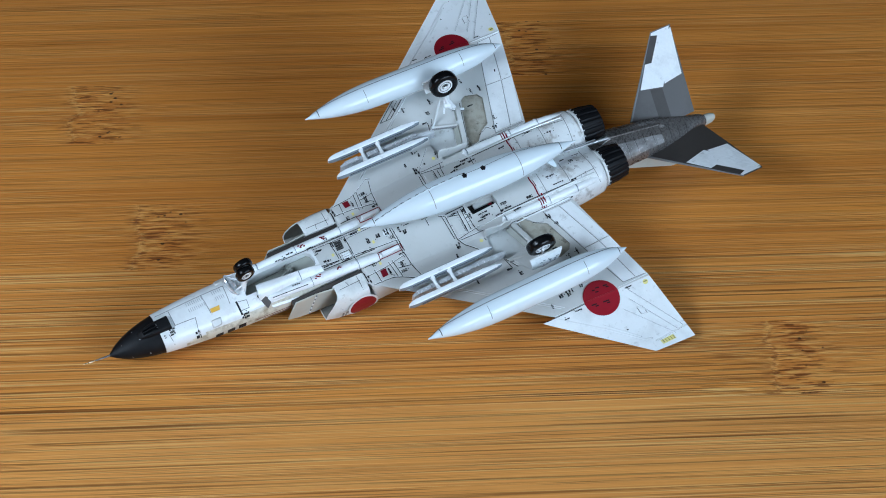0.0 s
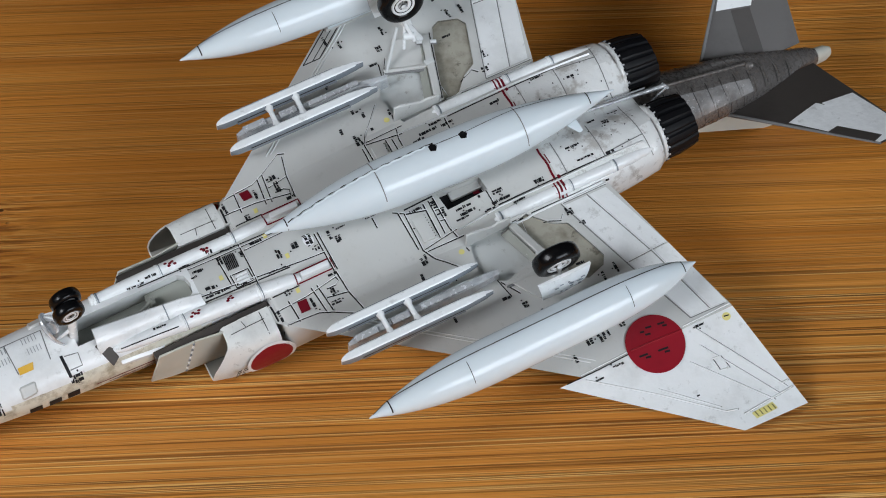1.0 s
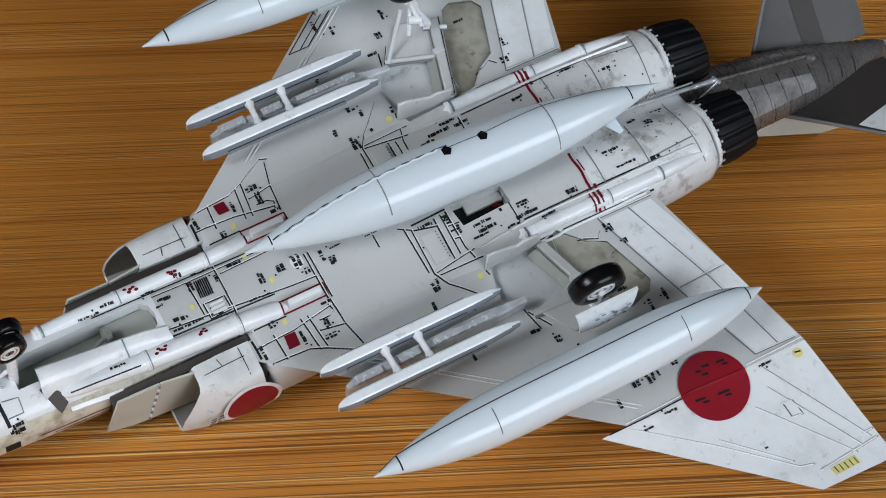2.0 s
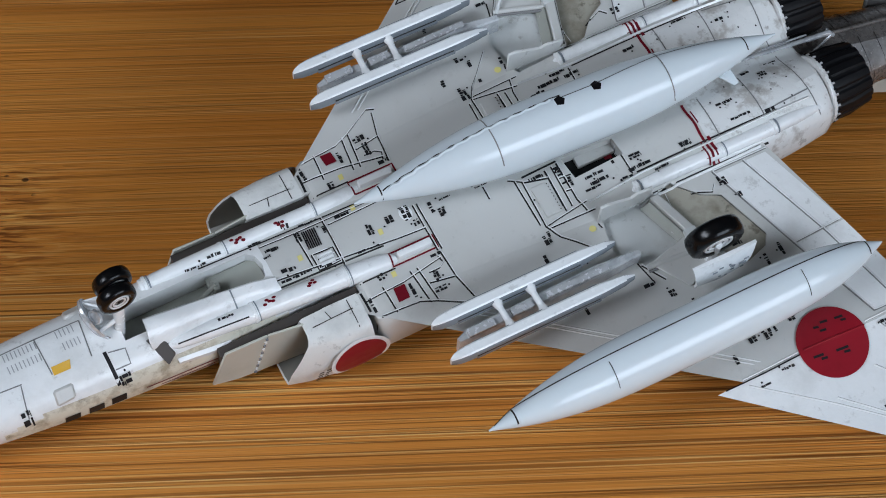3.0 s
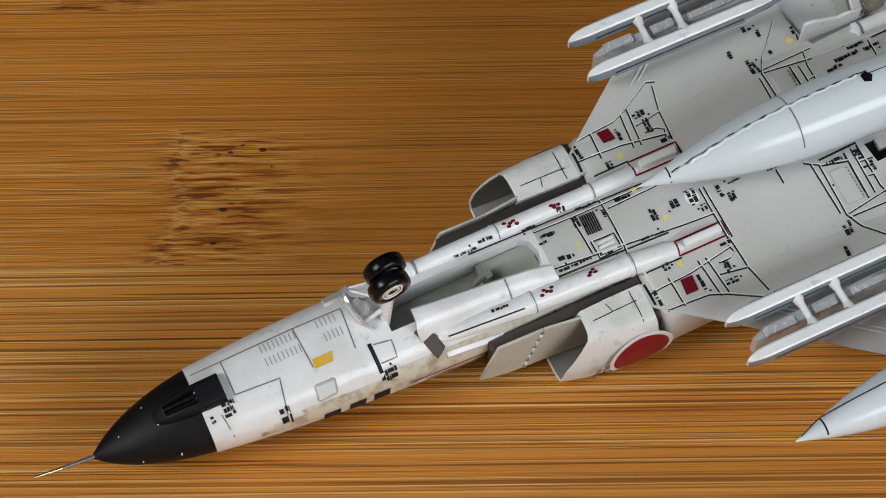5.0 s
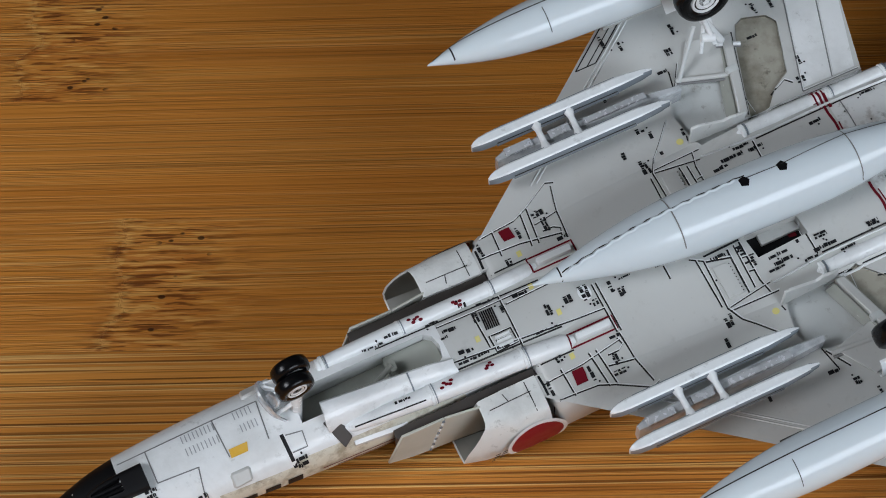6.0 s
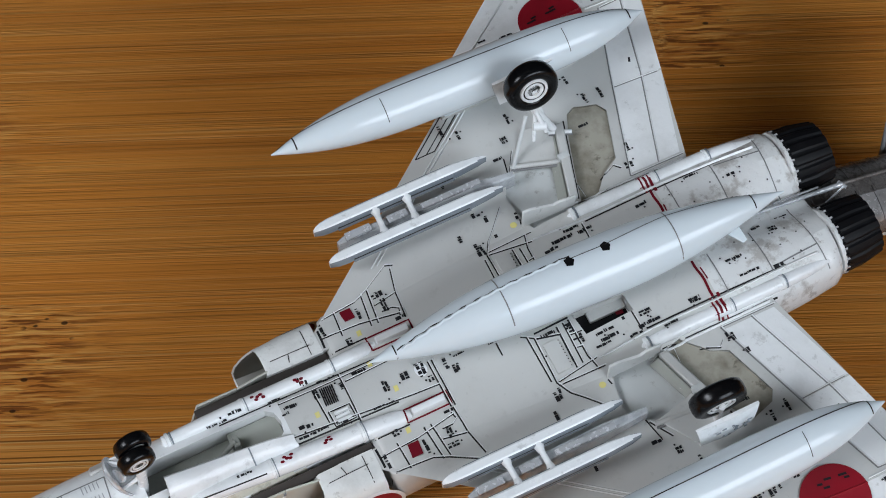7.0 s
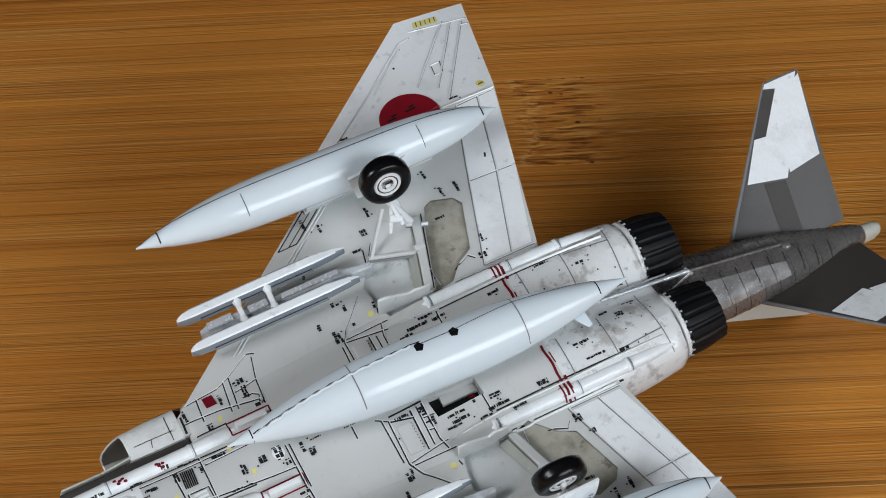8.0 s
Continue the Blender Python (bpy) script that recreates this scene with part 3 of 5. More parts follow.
for i in range(4):
    bevelled_box(bm, 9.56 + 0.11 * i, 9.655 + 0.11 * i, -0.13 + 0.015 * i, 0.13 - 0.015 * i, -0.35, -0.19 - 0.05 * i, 0.012)
part("heat_shield", bm, BOOM, AIR)


# ---- intakes ----
def intake(side):
    grow = 1.04 if side == 1 else 0.985

    def profile(inset):
        pts = [(0.54 + inset, 0.075 - inset), (0.66, 0.078 - inset), (0.76, 0.075 - inset), (0.82, 0.062 - inset), (0.87, 0.03 - inset), (0.90 - inset, -0.02), (0.93 - inset, -0.11), (0.952 - inset, -0.22), (0.962 - inset, -0.34), (0.962 - inset, -0.46), (0.94 - inset, -0.56), (0.78, -0.64 + inset), (0.54 + inset, -0.64 + inset)]
        return [(0.54 + (y - 0.54) * grow, z) for y, z in pts]

    rings = []
    pinch = -0.02 if side == 1 else -0.22
    for s, inset, widen in ((4.63, 0.0, 0), (4.62, 0.0, 0), (4.3, 0.0, 0.1 * pinch), (4.05, 0.004, 0.5 * pinch), (3.87, 0.010, pinch), (3.85, 0.02, pinch), (3.865, 0.034, pinch), (4.1, 0.05, 0.5 * pinch), (4.6, 0.07, 0)):
        ring = []
        for y, z in profile(inset):
            slant = 0.58 * (max(z, -0.40) + 0.31) if s < 4.2 else 0.0
            ring.append((s + slant, side * (y + widen * (y - 0.53)), z))
        rings.append(ring)
    lip = part("air_intake", loft(rings, False), INTAKE, AIR, "pale grey engine air intake", angle=35)
    # inner walls take a darker grey, painting the shade inside the intake
    lip.data.materials.append(DUCTSHADE)
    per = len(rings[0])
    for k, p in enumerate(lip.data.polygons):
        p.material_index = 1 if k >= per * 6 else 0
    # black sheet across the intake stands in for its deep shade
    part("duct_shade_sheet", slab([(4.5, side * 0.57, 0.0), (4.5, side * 0.84, -0.02), (4.5, side * 0.86, -0.48), (4.5, side * 0.57, -0.53)], 0.02), BLACK, AIR)
    plate = part("splitter_plate", slab([(3.34, side * 0.56, 0.09), (3.75, side * 0.56, 0.075), (3.59, side * 0.56, -0.60), (3.42, side * 0.56, -0.56), (3.18, side * 0.56, -0.46)], 0.025, None, 0.006), CREAM, AIR, "cream intake splitter plate")
    part("ramp_plate", slab([(3.755, side * 0.56, 0.075), (4.34, side * 0.625, 0.055), (4.34, side * 0.625, -0.54), (3.585, side * 0.56, -0.60)], 0.022, None, 0.005), CREAM, plate)
    for i in range(11):
        f = i / 10
        bm = bmesh.new()
        c = Vector((3.735 - 0.145 * f, side * 0.577, 0.03 - 0.60 * f))
        bevelled_box(bm, c.x - 0.012, c.x + 0.012, c.y - 0.006, c.y + 0.006, c.z - 0.018, c.z + 0.018)
        part("bleed_hole", bm, WHITE if i % 2 else RAIL, plate, smooth=False)
    return lip


INTAKES = [intake(side) for side in SIDES]
# dark box fills the slot beside each intake to paint its shade
for side in SIDES:
    bm = bmesh.new()
    a, b = sorted((side * 0.455, side * 0.55))
    bevelled_box(bm, 3.30, 4.655, a, b, -0.5, 0.03, 0.01)
    part("gap_shade_box", bm, STABDARK, AIR, "dark filler painting the shade beside the intake")


def tree_of(obs):
    """One search tree over several parts, in the aircraft's own centimetres."""
    verts, faces = [], []
    bpy.context.view_layer.update()
    graph = bpy.context.evaluated_depsgraph_get()
    for ob in obs:
        ev = ob.evaluated_get(graph)
        me = ev.to_mesh()
        base = len(verts)
        verts += [v.co / CM for v in me.vertices]
        faces += [[base + i for i in p.vertices] for p in me.polygons]
        ev.to_mesh_clear()
    return BVHTree.FromPolygons(verts, faces)


HULL = tree_of([nose_body, body, boom, *WINGS, *INTAKES, *STABS])


def belly(s, y, tree=None, lift=0.004):
    """The outer surface below (s, y), seen from the belly."""
    hit, nrm, _, _ = (tree or HULL).ray_cast(Vector((s, y, 1.6)), Vector((0, 0, -1)))
    return None if hit is None or nrm.z < 0.02 else hit + nrm * lift


def wing_face(s, y, tree=None, lift=0.004):
    """Like belly, but bridging the step between inner and outer wing."""
    for d in (0, 0.03, -0.03, 0.06, -0.06):
        p = belly(s, y + d, tree, lift)
        if p:
            return Vector((s, y, p.z))
    return None


def flank(side):
    def find(s, z, tree=None, lift=0.004):
        hit, nrm, _, _ = (tree or HULL).ray_cast(Vector((s, side * 1.8, z)), Vector((0, -side, 0)))
        return None if hit is None else hit + nrm * lift
    return find


def stroke(bm, pts, width, find=belly, tree=None, high=0.0, step=0.05, lift=0.004):
    """A thin line laid on the surface; with high it is a raised bead."""
    path = []
    for a, b in zip(pts, pts[1:]):
        a, b = Vector(a), Vector(b)
        n = max(1, int((b - a).length / step))
        path += [a + (b - a) * i / n for i in range(n)]
    path.append(Vector(pts[-1]))
    rows = []
    for i, p in enumerate(path):
        d = (path[min(i + 1, len(path) - 1)] - path[max(i - 1, 0)]).normalized()
        w = Vector((-d.y, d.x)) * width / 2
        row = [find(*(p + w * k), tree, lift + (high if k == 0 else 0)) for k in ((1, 0, -1) if high else (1, -1))]
        rows.append(None if None in row else [bm.verts.new(v) for v in row])
    for a, b in zip(rows, rows[1:]):
        if a and b:
            for k in range(len(a) - 1):
                if (a[k].co - b[k].co).length < 0.16:
                    bm.faces.new((a[k], a[k + 1], b[k + 1], b[k]))


def patch(bm, corners, find=belly, tree=None, step=0.06, lift=0.005):
    """A four-cornered decal laid on the surface."""
    a, b, c, d = (Vector(p) for p in corners)
    n = max(1, int(max((b - a).length, (c - d).length) / step))
    m = max(1, int(max((d - a).length, (c - b).length) / step))
    rows = []
    for i in range(n + 1):
        u = i / n
        rows.append([find(*((a * (1 - u) + b * u) * (1 - j / m) + (d * (1 - u) + c * u) * (j / m)), tree, lift) for j in range(m + 1)])
    made = [[None if p is None else bm.verts.new(p) for p in row] for row in rows]
    for i in range(n):
        for j in range(m):
            quad = (made[i][j], made[i + 1][j], made[i + 1][j + 1], made[i][j + 1])
            if None not in quad:
                bm.faces.new(quad)


def disc(bm, c, ru, rv, find=belly, tree=None, lift=0.006, rings=8, count=48, inner=0.0):
    """A round decal laid on the surface."""
    rows = []
    for k in range(rings + 1):
        f = inner + (1 - inner) * k / rings
        rows.append([find(c[0] + ru * f * math.cos(2 * math.pi * i / count), c[1] + rv * f * math.sin(2 * math.pi * i / count), tree, lift) for i in range(count)])
    made = [[None if p is None else bm.verts.new(p) for p in row] for row in rows]
    for a, b in zip(made, made[1:]):
        for i in range(count):
            quad = (a[i], b[i], b[(i + 1) % count], a[(i + 1) % count])
            if None not in quad and max((q.co - quad[0].co).length for q in quad) < 0.5:
                bm.faces.new(quad)
    bmesh.ops.remove_doubles(bm, verts=bm.verts, dist=0.0002)


def decal(name, bm, material, label="", parent=None):
    ob = part(name, bm, material, parent or AIR, label)
    return ob


# flaps and ailerons in a paler grey that paints the fuller light on them
for side in SIDES:
    bm = bmesh.new()
    patch(bm, [(8.13, side * 0.93), (8.66, side * 0.93), (8.94, side * 1.83), (8.42, side * 1.85)], lift=0.003)
    decal("flap", bm, PALE, "flap in a paler tone for the light on it")
    bm = bmesh.new()
    patch(bm, [(8.43, side * 1.87), (8.95, side * 1.85), (9.17, side * 2.76), (8.72, side * 2.74)], lift=0.003)
    decal("aileron", bm, PALE, "aileron in a paler tone for the light on it")


# ---- drop tanks ----
def spindle(length, r, nose=0.36, tail=0.36, sharp=1.6, blunt=0.0, full=0.0, n=48):
    out = []
    for i in range(n):
        f = i / (n - 1)
        k = 1 - f / nose if f < nose else (f - 1 + tail) / tail if f > 1 - tail else 0
        out.append((f * length, max(r * (1 - k ** (sharp + (blunt if f < nose else full))), 0.006)))
    return out


def tank_at(tip, end, r, nose, tail, sharp, label, blunt=0.0, full=0.0):
    tip, end = Vector(tip), Vector(end)
    ob = part("drop_tank", lathe(spindle((end - tip).length, r, nose, tail, sharp, blunt, full), end - tip, tip, 48), TANK, AIR, label)
    return ob


centre = tank_at((4.93, 0.11, 0.42), (9.2, -0.07, 0.49), 0.30, 0.40, 0.42, 1.9, "pale grey-blue centreline drop tank")
CT = tree_of([centre])
mid = lambda s: 0.11 - 0.18 * (s - 4.93) / 4.27
bm = bmesh.new()
for s in (5.18, 8.86):
    stroke(bm, [(s, mid(s) - 0.29), (s, mid(s) + 0.29)], 0.013, belly, CT, step=0.03)
soft = bmesh.new()
for s in (6.27, 8.0):
    stroke(soft, [(s, mid(s) - 0.29), (s, mid(s) + 0.29)], 0.012, belly, CT, step=0.03)
decal("tank_joint", soft, VENTGREY, "soft grey joint line", centre)
stroke(bm, [(5.2 + 0.05 * i, 0.075 + 0.06 * math.sin(min(i, 22) / 14) + 0.006 * math.sin(i * 1.9)) for i in range(0, 37)], 0.012, belly, CT)
stroke(bm, [(7.0, 0.10), (7.34, 0.085), (8.0, 0.12), (8.86, 0.04)], 0.007, belly, CT)
decal("panel_line", bm, LINE, "", centre)
bm = bmesh.new()
stroke(bm, [(5.25 + 0.05 * i, 0.062 + 0.06 * math.sin(min(i, 22) / 14) + 0.009 * math.sin(i * 2.3)) for i in range(0, 34)], 0.03, belly, CT, 0.01)
decal("glue_seam", bm, TANK, "", centre)
for s, y in ((6.97, 0.075), (7.34, 0.065)):
    bm = bmesh.new()
    disc(bm, (s, y), 0.052, 0.058, belly, CT, 0.004, 3, 5)
    decal("mounting_hole", bm, NOZZLE, "black mounting hole", centre)
bm = slab([(8.50, -0.17, 0.42), (8.66, -0.17, 0.42), (8.67, -0.33, 0.40), (8.62, -0.34, 0.40)], 0.03, None, 0.006)
part("tank_fin", bm, TANK, centre)
bm = bmesh.new()
bevelled_box(bm, 6.0, 8.2, -0.05, 0.05, 0.08, 0.3, 0.02)
part("pylon", bm, TANK, AIR)
for side in SIDES:
    tank = tank_at((4.965, side * 2.39, 0.62), (8.965, side * 2.32, 0.455), 0.25, 0.40, 0.38, 2.1, "pale grey-blue wing drop tank", 0.3, 1.1)
    WT = tree_of([tank])
    yc = lambda s: side * (2.39 - 0.07 * (s - 4.965) / 4.0)
    bm = bmesh.new()
    stroke(bm, [(s, yc(s) + 0.075) for s in steps(5.22, 8.78, 40)], 0.011, belly, WT)
    stroke(bm, [(5.02, yc(5.02) + 0.01), (5.21, yc(5.21) + 0.075)], 0.008, belly, WT, step=0.03)
    for s in (5.21, 8.79):
        stroke(bm, [(s, yc(s) - 0.24), (s, yc(s) + 0.08)], 0.014, belly, WT, step=0.02)
    for s in (6.12, 8.06):
        stroke(bm, [(s, yc(s) - 0.20), (s, yc(s) + 0.02)], 0.007, belly, WT, step=0.02)
    decal("panel_line", bm, LINE, "", tank)
    bm = bmesh.new()
    bevelled_box(bm, 6.75, 8.05, side * 2.34 - 0.05, side * 2.34 + 0.05, 0.0, 0.45, 0.02)
    part("pylon", bm, TANK, AIR)
    bm = bmesh.new()
    bevelled_box(bm, 6.72, 8.2, side * 2.34 - 0.06, side * 2.34 + 0.06, 0.03, 0.1, 0.015)
    part("pylon_foot", bm, BELLY, AIR)


# ---- missile rails on the inner pylons ----
def rail_shape(y, side):
    rings = []
    for s, w, top in ((5.03, 0.014, 0.37), (5.06, 0.032, 0.395), (5.11, 0.048, 0.412), (5.20, 0.058, 0.42), (6.52, 0.058, 0.42), (6.76, 0.034, 0.40), (6.86, 0.012, 0.36)):
        c = side * y
        low = max(0.29, top - 0.12)
        rings.append([(s, c - w, low), (s, c - w, top - 0.03), (s, c - w * 0.86, top - 0.01), (s, c - w * 0.6, top), (s, c + w * 0.6, top), (s, c + w * 0.86, top - 0.01), (s, c + w, top - 0.03), (s, c + w, low), (s, c + w * 0.5, low - 0.03), (s, c - w * 0.5, low - 0.03)])
    return loft(rings)


for side in SIDES:
    rings = []
    for s, w, top in ((5.20, 0.03, 0.26), (5.30, 0.055, 0.30), (6.6, 0.055, 0.30), (7.05, 0.03, 0.24)):
        c = side * (1.42 - 0.03 * (s - 5.2))
        rings.append([(s, c - w, 0.0), (s, c - w, top - 0.02), (s, c - w * 0.6, top), (s, c + w * 0.6, top), (s, c + w, top - 0.02), (s, c + w, 0.0)])
    pylon = part("pylon", loft(rings), PYLON, AIR, "scuffed silver-grey wing pylon")
    bm = bmesh.new()
    bevelled_box(bm, 5.28, 5.55, side * 1.42 - 0.04, side * 1.42 + 0.04, 0.29, 0.335, 0.012)
    bevelled_box(bm, 5.72, 5.93, side * 1.41 - 0.04, side * 1.41 + 0.04, 0.29, 0.335, 0.012)
    bevelled_box(bm, 6.08, 6.7, side * 1.40 - 0.03, side * 1.40 + 0.03, 0.29, 0.325, 0.01)
    part("launcher_block", bm, STEEL, pylon, "scuffed silver launcher block")
    for s in (5.64, 5.97):
        bm = rod((s, side * 1.27, 0.36), (s + 0.01, side * 1.57, 0.36), 0.030, None, 12)
        rod((s, side * 1.27, 0.36), (s, side * 1.35, 0.36), 0.056, bm, 12, 0.03)
        rod((s + 0.01, side * 1.55, 0.36), (s + 0.01, side * 1.47, 0.36), 0.056, bm, 12, 0.03)
        part("cross_bracket", bm, WHITE, pylon)
    for y in (1.225, 1.59):
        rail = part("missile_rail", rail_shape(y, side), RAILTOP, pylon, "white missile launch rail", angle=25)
        # faces turned sideways get the dark grey, painting the shade on them
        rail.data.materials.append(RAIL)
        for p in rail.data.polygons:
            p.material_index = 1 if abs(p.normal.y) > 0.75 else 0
        # dark box carries that painted shade further down the rail
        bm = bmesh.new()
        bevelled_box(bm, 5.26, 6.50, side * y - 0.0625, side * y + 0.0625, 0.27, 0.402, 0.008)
        part("rail_side_shade", bm, RAIL, rail)
        bm = bmesh.new()
        for k in (-1, 1):
            bevelled_box(bm, 5.26, 6.48, side * y + k * 0.0615 - 0.004, side * y + k * 0.0615 + 0.004, 0.335, 0.352)
        part("rail_groove", bm, LINE, rail, smooth=False)


# ---- missiles half sunk into the belly ----
def missile(points, r, bands, label):
    rings = []
    for s, y, z, k in points:
        rings.append([(s, y + r * k * math.cos(2 * math.pi * i / 20), z + r * k * math.sin(2 * math.pi * i / 20)) for i in range(20)])
    ob = part("recessed_missile", loft(rings), WHITE, AIR, label)
    for s, y, z in bands:
        part("band", lathe([(0, r * 0.9), (0.008, r * 1.08), (0.035, r * 1.08), (0.043, r * 0.9)], (1, 0, 0), (s, y, z), 20), WHITE, ob)
        part("band", lathe([(0, r * 0.9), (0.004, r * 1.05), (0.012, r * 1.05), (0.016, r * 0.9)], (1, 0, 0), (s + 0.048, y, z), 20), RAIL, ob)
    return ob


for side in SIDES:
    y = side * 0.36
    missile([(2.90 if side == 1 else 2.84, y * 0.86, 0.19, 0.06), (2.92 if side == 1 else 3.0, y * 0.88, 0.187, 0.9 if side == 1 else 0.60), (3.3, y * 0.90, 0.18, 1.0 if side == 1 else 0.86), (3.5, y * 0.92, 0.17, 1.0 if side == 1 else 0.93), (3.7, y * 0.94, 0.158, 1.0), (4.6, y, 0.095, 1.0), (5.0, y * 1.08, 0.07, 0.95), (5.1, y * 1.09, 0.06, 0.5)], 0.096 if side == -1 else 0.074, [(3.70, y * 0.94, 0.155), (4.59, y, 0.095)] + ([(2.95, y * 0.88, 0.187)] if side == 1 else []), "white semi-recessed missile")
    y = side * 0.755
    missile([(7.32, y, 0.10, 0.3), (7.42, y, 0.12, 0.85), (7.7, y, 0.125, 1.0), (8.8, y, 0.10, 1.0), (9.1, y * 0.98, 0.065, 0.95), (9.42, y * 0.94, 0.0, 0.7)], 0.07, [(7.36, y, 0.115), (8.25, y, 0.115), (8.82, y, 0.10)], "white semi-recessed missile")
    bm = bmesh.new()
    stroke(bm, [(6.92, side * 0.69), (7.5, side * 0.645), (8.2, side * 0.655), (9.3, side * 0.63)], 0.022, belly, None, 0.02)
    stroke(bm, [(7.35, side * 0.875), (8.7, side * 0.86)], 0.03, belly, None, 0.02)
    decal("recess_rim", bm, WHITE)

# ---- nose gear and its doors ----
def wheel(name, c, axis, r, w, parent):
    tyre = [(-w * 0.30, r * 0.50), (-w * 0.46, r * 0.58), (-w / 2, r * 0.66), (-w / 2, r * 0.84), (-w * 0.40, r * 0.95), (-w * 0.18, r), (w * 0.18, r), (w * 0.40, r * 0.95), (w / 2, r * 0.84), (w / 2, r * 0.66), (w * 0.46, r * 0.58), (w * 0.30, r * 0.50)]
    bm = lathe([(d - 0, k) for d, k in tyre], axis, c, 44)
    ob = part(name, bm, RUBBER, parent, "glossy black tyre on white hub", angle=50)
    half = [(0.36, 0.06), (0.40, 0.08), (0.40, 0.24), (0.45, 0.28), (0.45, 0.36), (0.41, 0.38), (0.41, 0.41), (0.47, 0.44), (0.48, 0.51), (0.40, 0.54)]
    hub = [(-w * d, r * k) for d, k in half] + [(w * d, r * k) for d, k in half[::-1]]
    part("hub", lathe(hub, axis, c, 40), WHITE, ob, "white wheel hub", angle=25)
    bm = bmesh.new()
    for sgn in (-1, 1):
        lathe([(sgn * w * 0.40, r * 0.365), (sgn * w * 0.43, r * 0.365), (sgn * w * 0.43, r * 0.425), (sgn * w * 0.40, r * 0.425)], axis, c, 32, bm)
    part("hub_groove", bm, LINE, ob)
    return ob


for s, y, z in ((2.655, 0.075, 1.04), (2.635, -0.055, 1.0)):
    wheel("nose_wheel", (s, y, z), (-0.08, 1, 0.0), 0.172, 0.125, AIR)
bm = rod((2.58, 0.01, 0.0), (2.66, 0.01, 0.80), 0.05)
rod((2.68, -0.1, 0.97), (2.68, 0.12, 0.97), 0.03, bm)
rod((2.65, 0.01, 0.72), (2.68, 0.01, 0.95), 0.045, bm)
rod((2.62, 0.01, 0.45), (2.42, 0.03, 0.30), 0.022, bm)
part("nose_strut", bm, RAILTOP, AIR, "silver nose gear leg")
c, u, v = Vector((2.44, 0.13, 0.36)), Vector((0.045, -0.19, -0.085)), Vector((-0.075, -0.02, 0.135))
n = u.cross(v).normalized()
if n.x < 0:
    n = -n
rings = []
for f, d in ((0.04, -0.07), (0.35, -0.062), (0.7, -0.035), (0.92, 0.0), (1.0, 0.01), (1.0, -0.015), (0.72, -0.06), (0.04, -0.095)):
    rings.append([c + u * f * math.cos(a) + v * f * math.sin(a) + n * d for a in (2 * math.pi * i / 28 for i in range(28))])
part("nose_gear_door", loft(rings), SILVER, AIR, "silver-grey cupped nose gear door")
part("door_link", rod((2.41, 0.27, 0.44), (2.62, 0.06, 0.52), 0.016), WHITE, AIR)
part("nose_gear_door", slab([(2.34, 0.27, 0.28), (2.60, 0.22, 0.26), (2.62, 0.24, 0.50), (2.40, 0.30, 0.44)], 0.02, None, 0.005), WHITE, AIR, "white far nose gear door")
part("taxi_light", lathe([(0, 0.05), (0.02, 0.075), (0.05, 0.075), (0.055, 0.06), (0.045, 0.05), (0.045, 0.01)], (-1, -0.4, 0.5), (2.47, 0.11, 0.45), 8), SILVER, AIR)
# long side door, bulged
rings = []
for i in range(13):
    f = i / 12
    s = 2.80 + 1.23 * f
    taper = 1.0 if f < 0.85 else 1.0 - (f - 0.85) * 2.4
    base_y, base_z = -0.30 + 0.03 * f, 0.165 - 0.03 * f
    arc = []
    for k in range(11):
        a = math.radians(186 - (100 - 24 * f) * k / 10)
        arc.append((-0.09 + 0.015 * f + 0.215 * math.cos(a), 0.165 - 0.03 * f + 0.235 * taper * (1 - 0.34 * f) * math.sin(a)))
    lean = [s - 0.03 * (1 - k / 10) * (1 - f) + 0.006 * math.sin(9 * f + k) for k in range(11)]
    inner = [(y + 0.018, z - 0.016) for y, z in arc]
    ring = [(q, y, z) for q, (y, z) in zip(lean, arc)] + [(q, y, z) for q, (y, z) in zip(lean[::-1], inner[::-1])]
    rings.append(ring)
side_door = part("nose_gear_door", loft(rings), WHITE, AIR, "long white nose gear side door, open")
for s in (3.60,):
    bm = bmesh.new()
    for k in range(11):
        a = math.radians(186 - 84 * k / 10)
        p = (s, -0.08 + 0.218 * math.cos(a), 0.147 + 0.186 * math.sin(a))
        if k:
            rod(p0, p, 0.007, bm, 6)
        p0 = p
    part("door_seam", bm, RAIL, side_door)
bm = bmesh.new()
for k in range(7):
    bevelled_box(bm, 2.86 + 0.02 * (k % 3), 2.90 + 0.025 * (k % 3), -0.305 + 0.018 * (k // 3), -0.295 + 0.018 * (k // 3), 0.20 + 0.014 * (k % 2), 0.208 + 0.014 * (k % 2))
part("stencil", bm, INK, side_door, smooth=False)
part("hinge_plate", slab([(2.76, -0.20, 0.24), (2.88, -0.20, 0.30), (2.95, -0.40, 0.17), (2.86, -0.45, 0.12)], 0.03, None, 0.008), STABGREY, AIR, "dark grey door bracket")
part("ventral_scoop", slab([(1.85, -0.27, 0.23), (2.04, -0.27, 0.23), (2.02, -0.38, 0.15), (1.84, -0.39, 0.14)], 0.06, None, 0.02), BELLY, AIR)
part("side_scoop", slab([(2.2, 0.30, 0.22), (2.5, 0.32, 0.20), (2.5, 0.42, 0.10), (2.2, 0.40, 0.12)], 0.06, None, 0.02), BELLY, AIR)

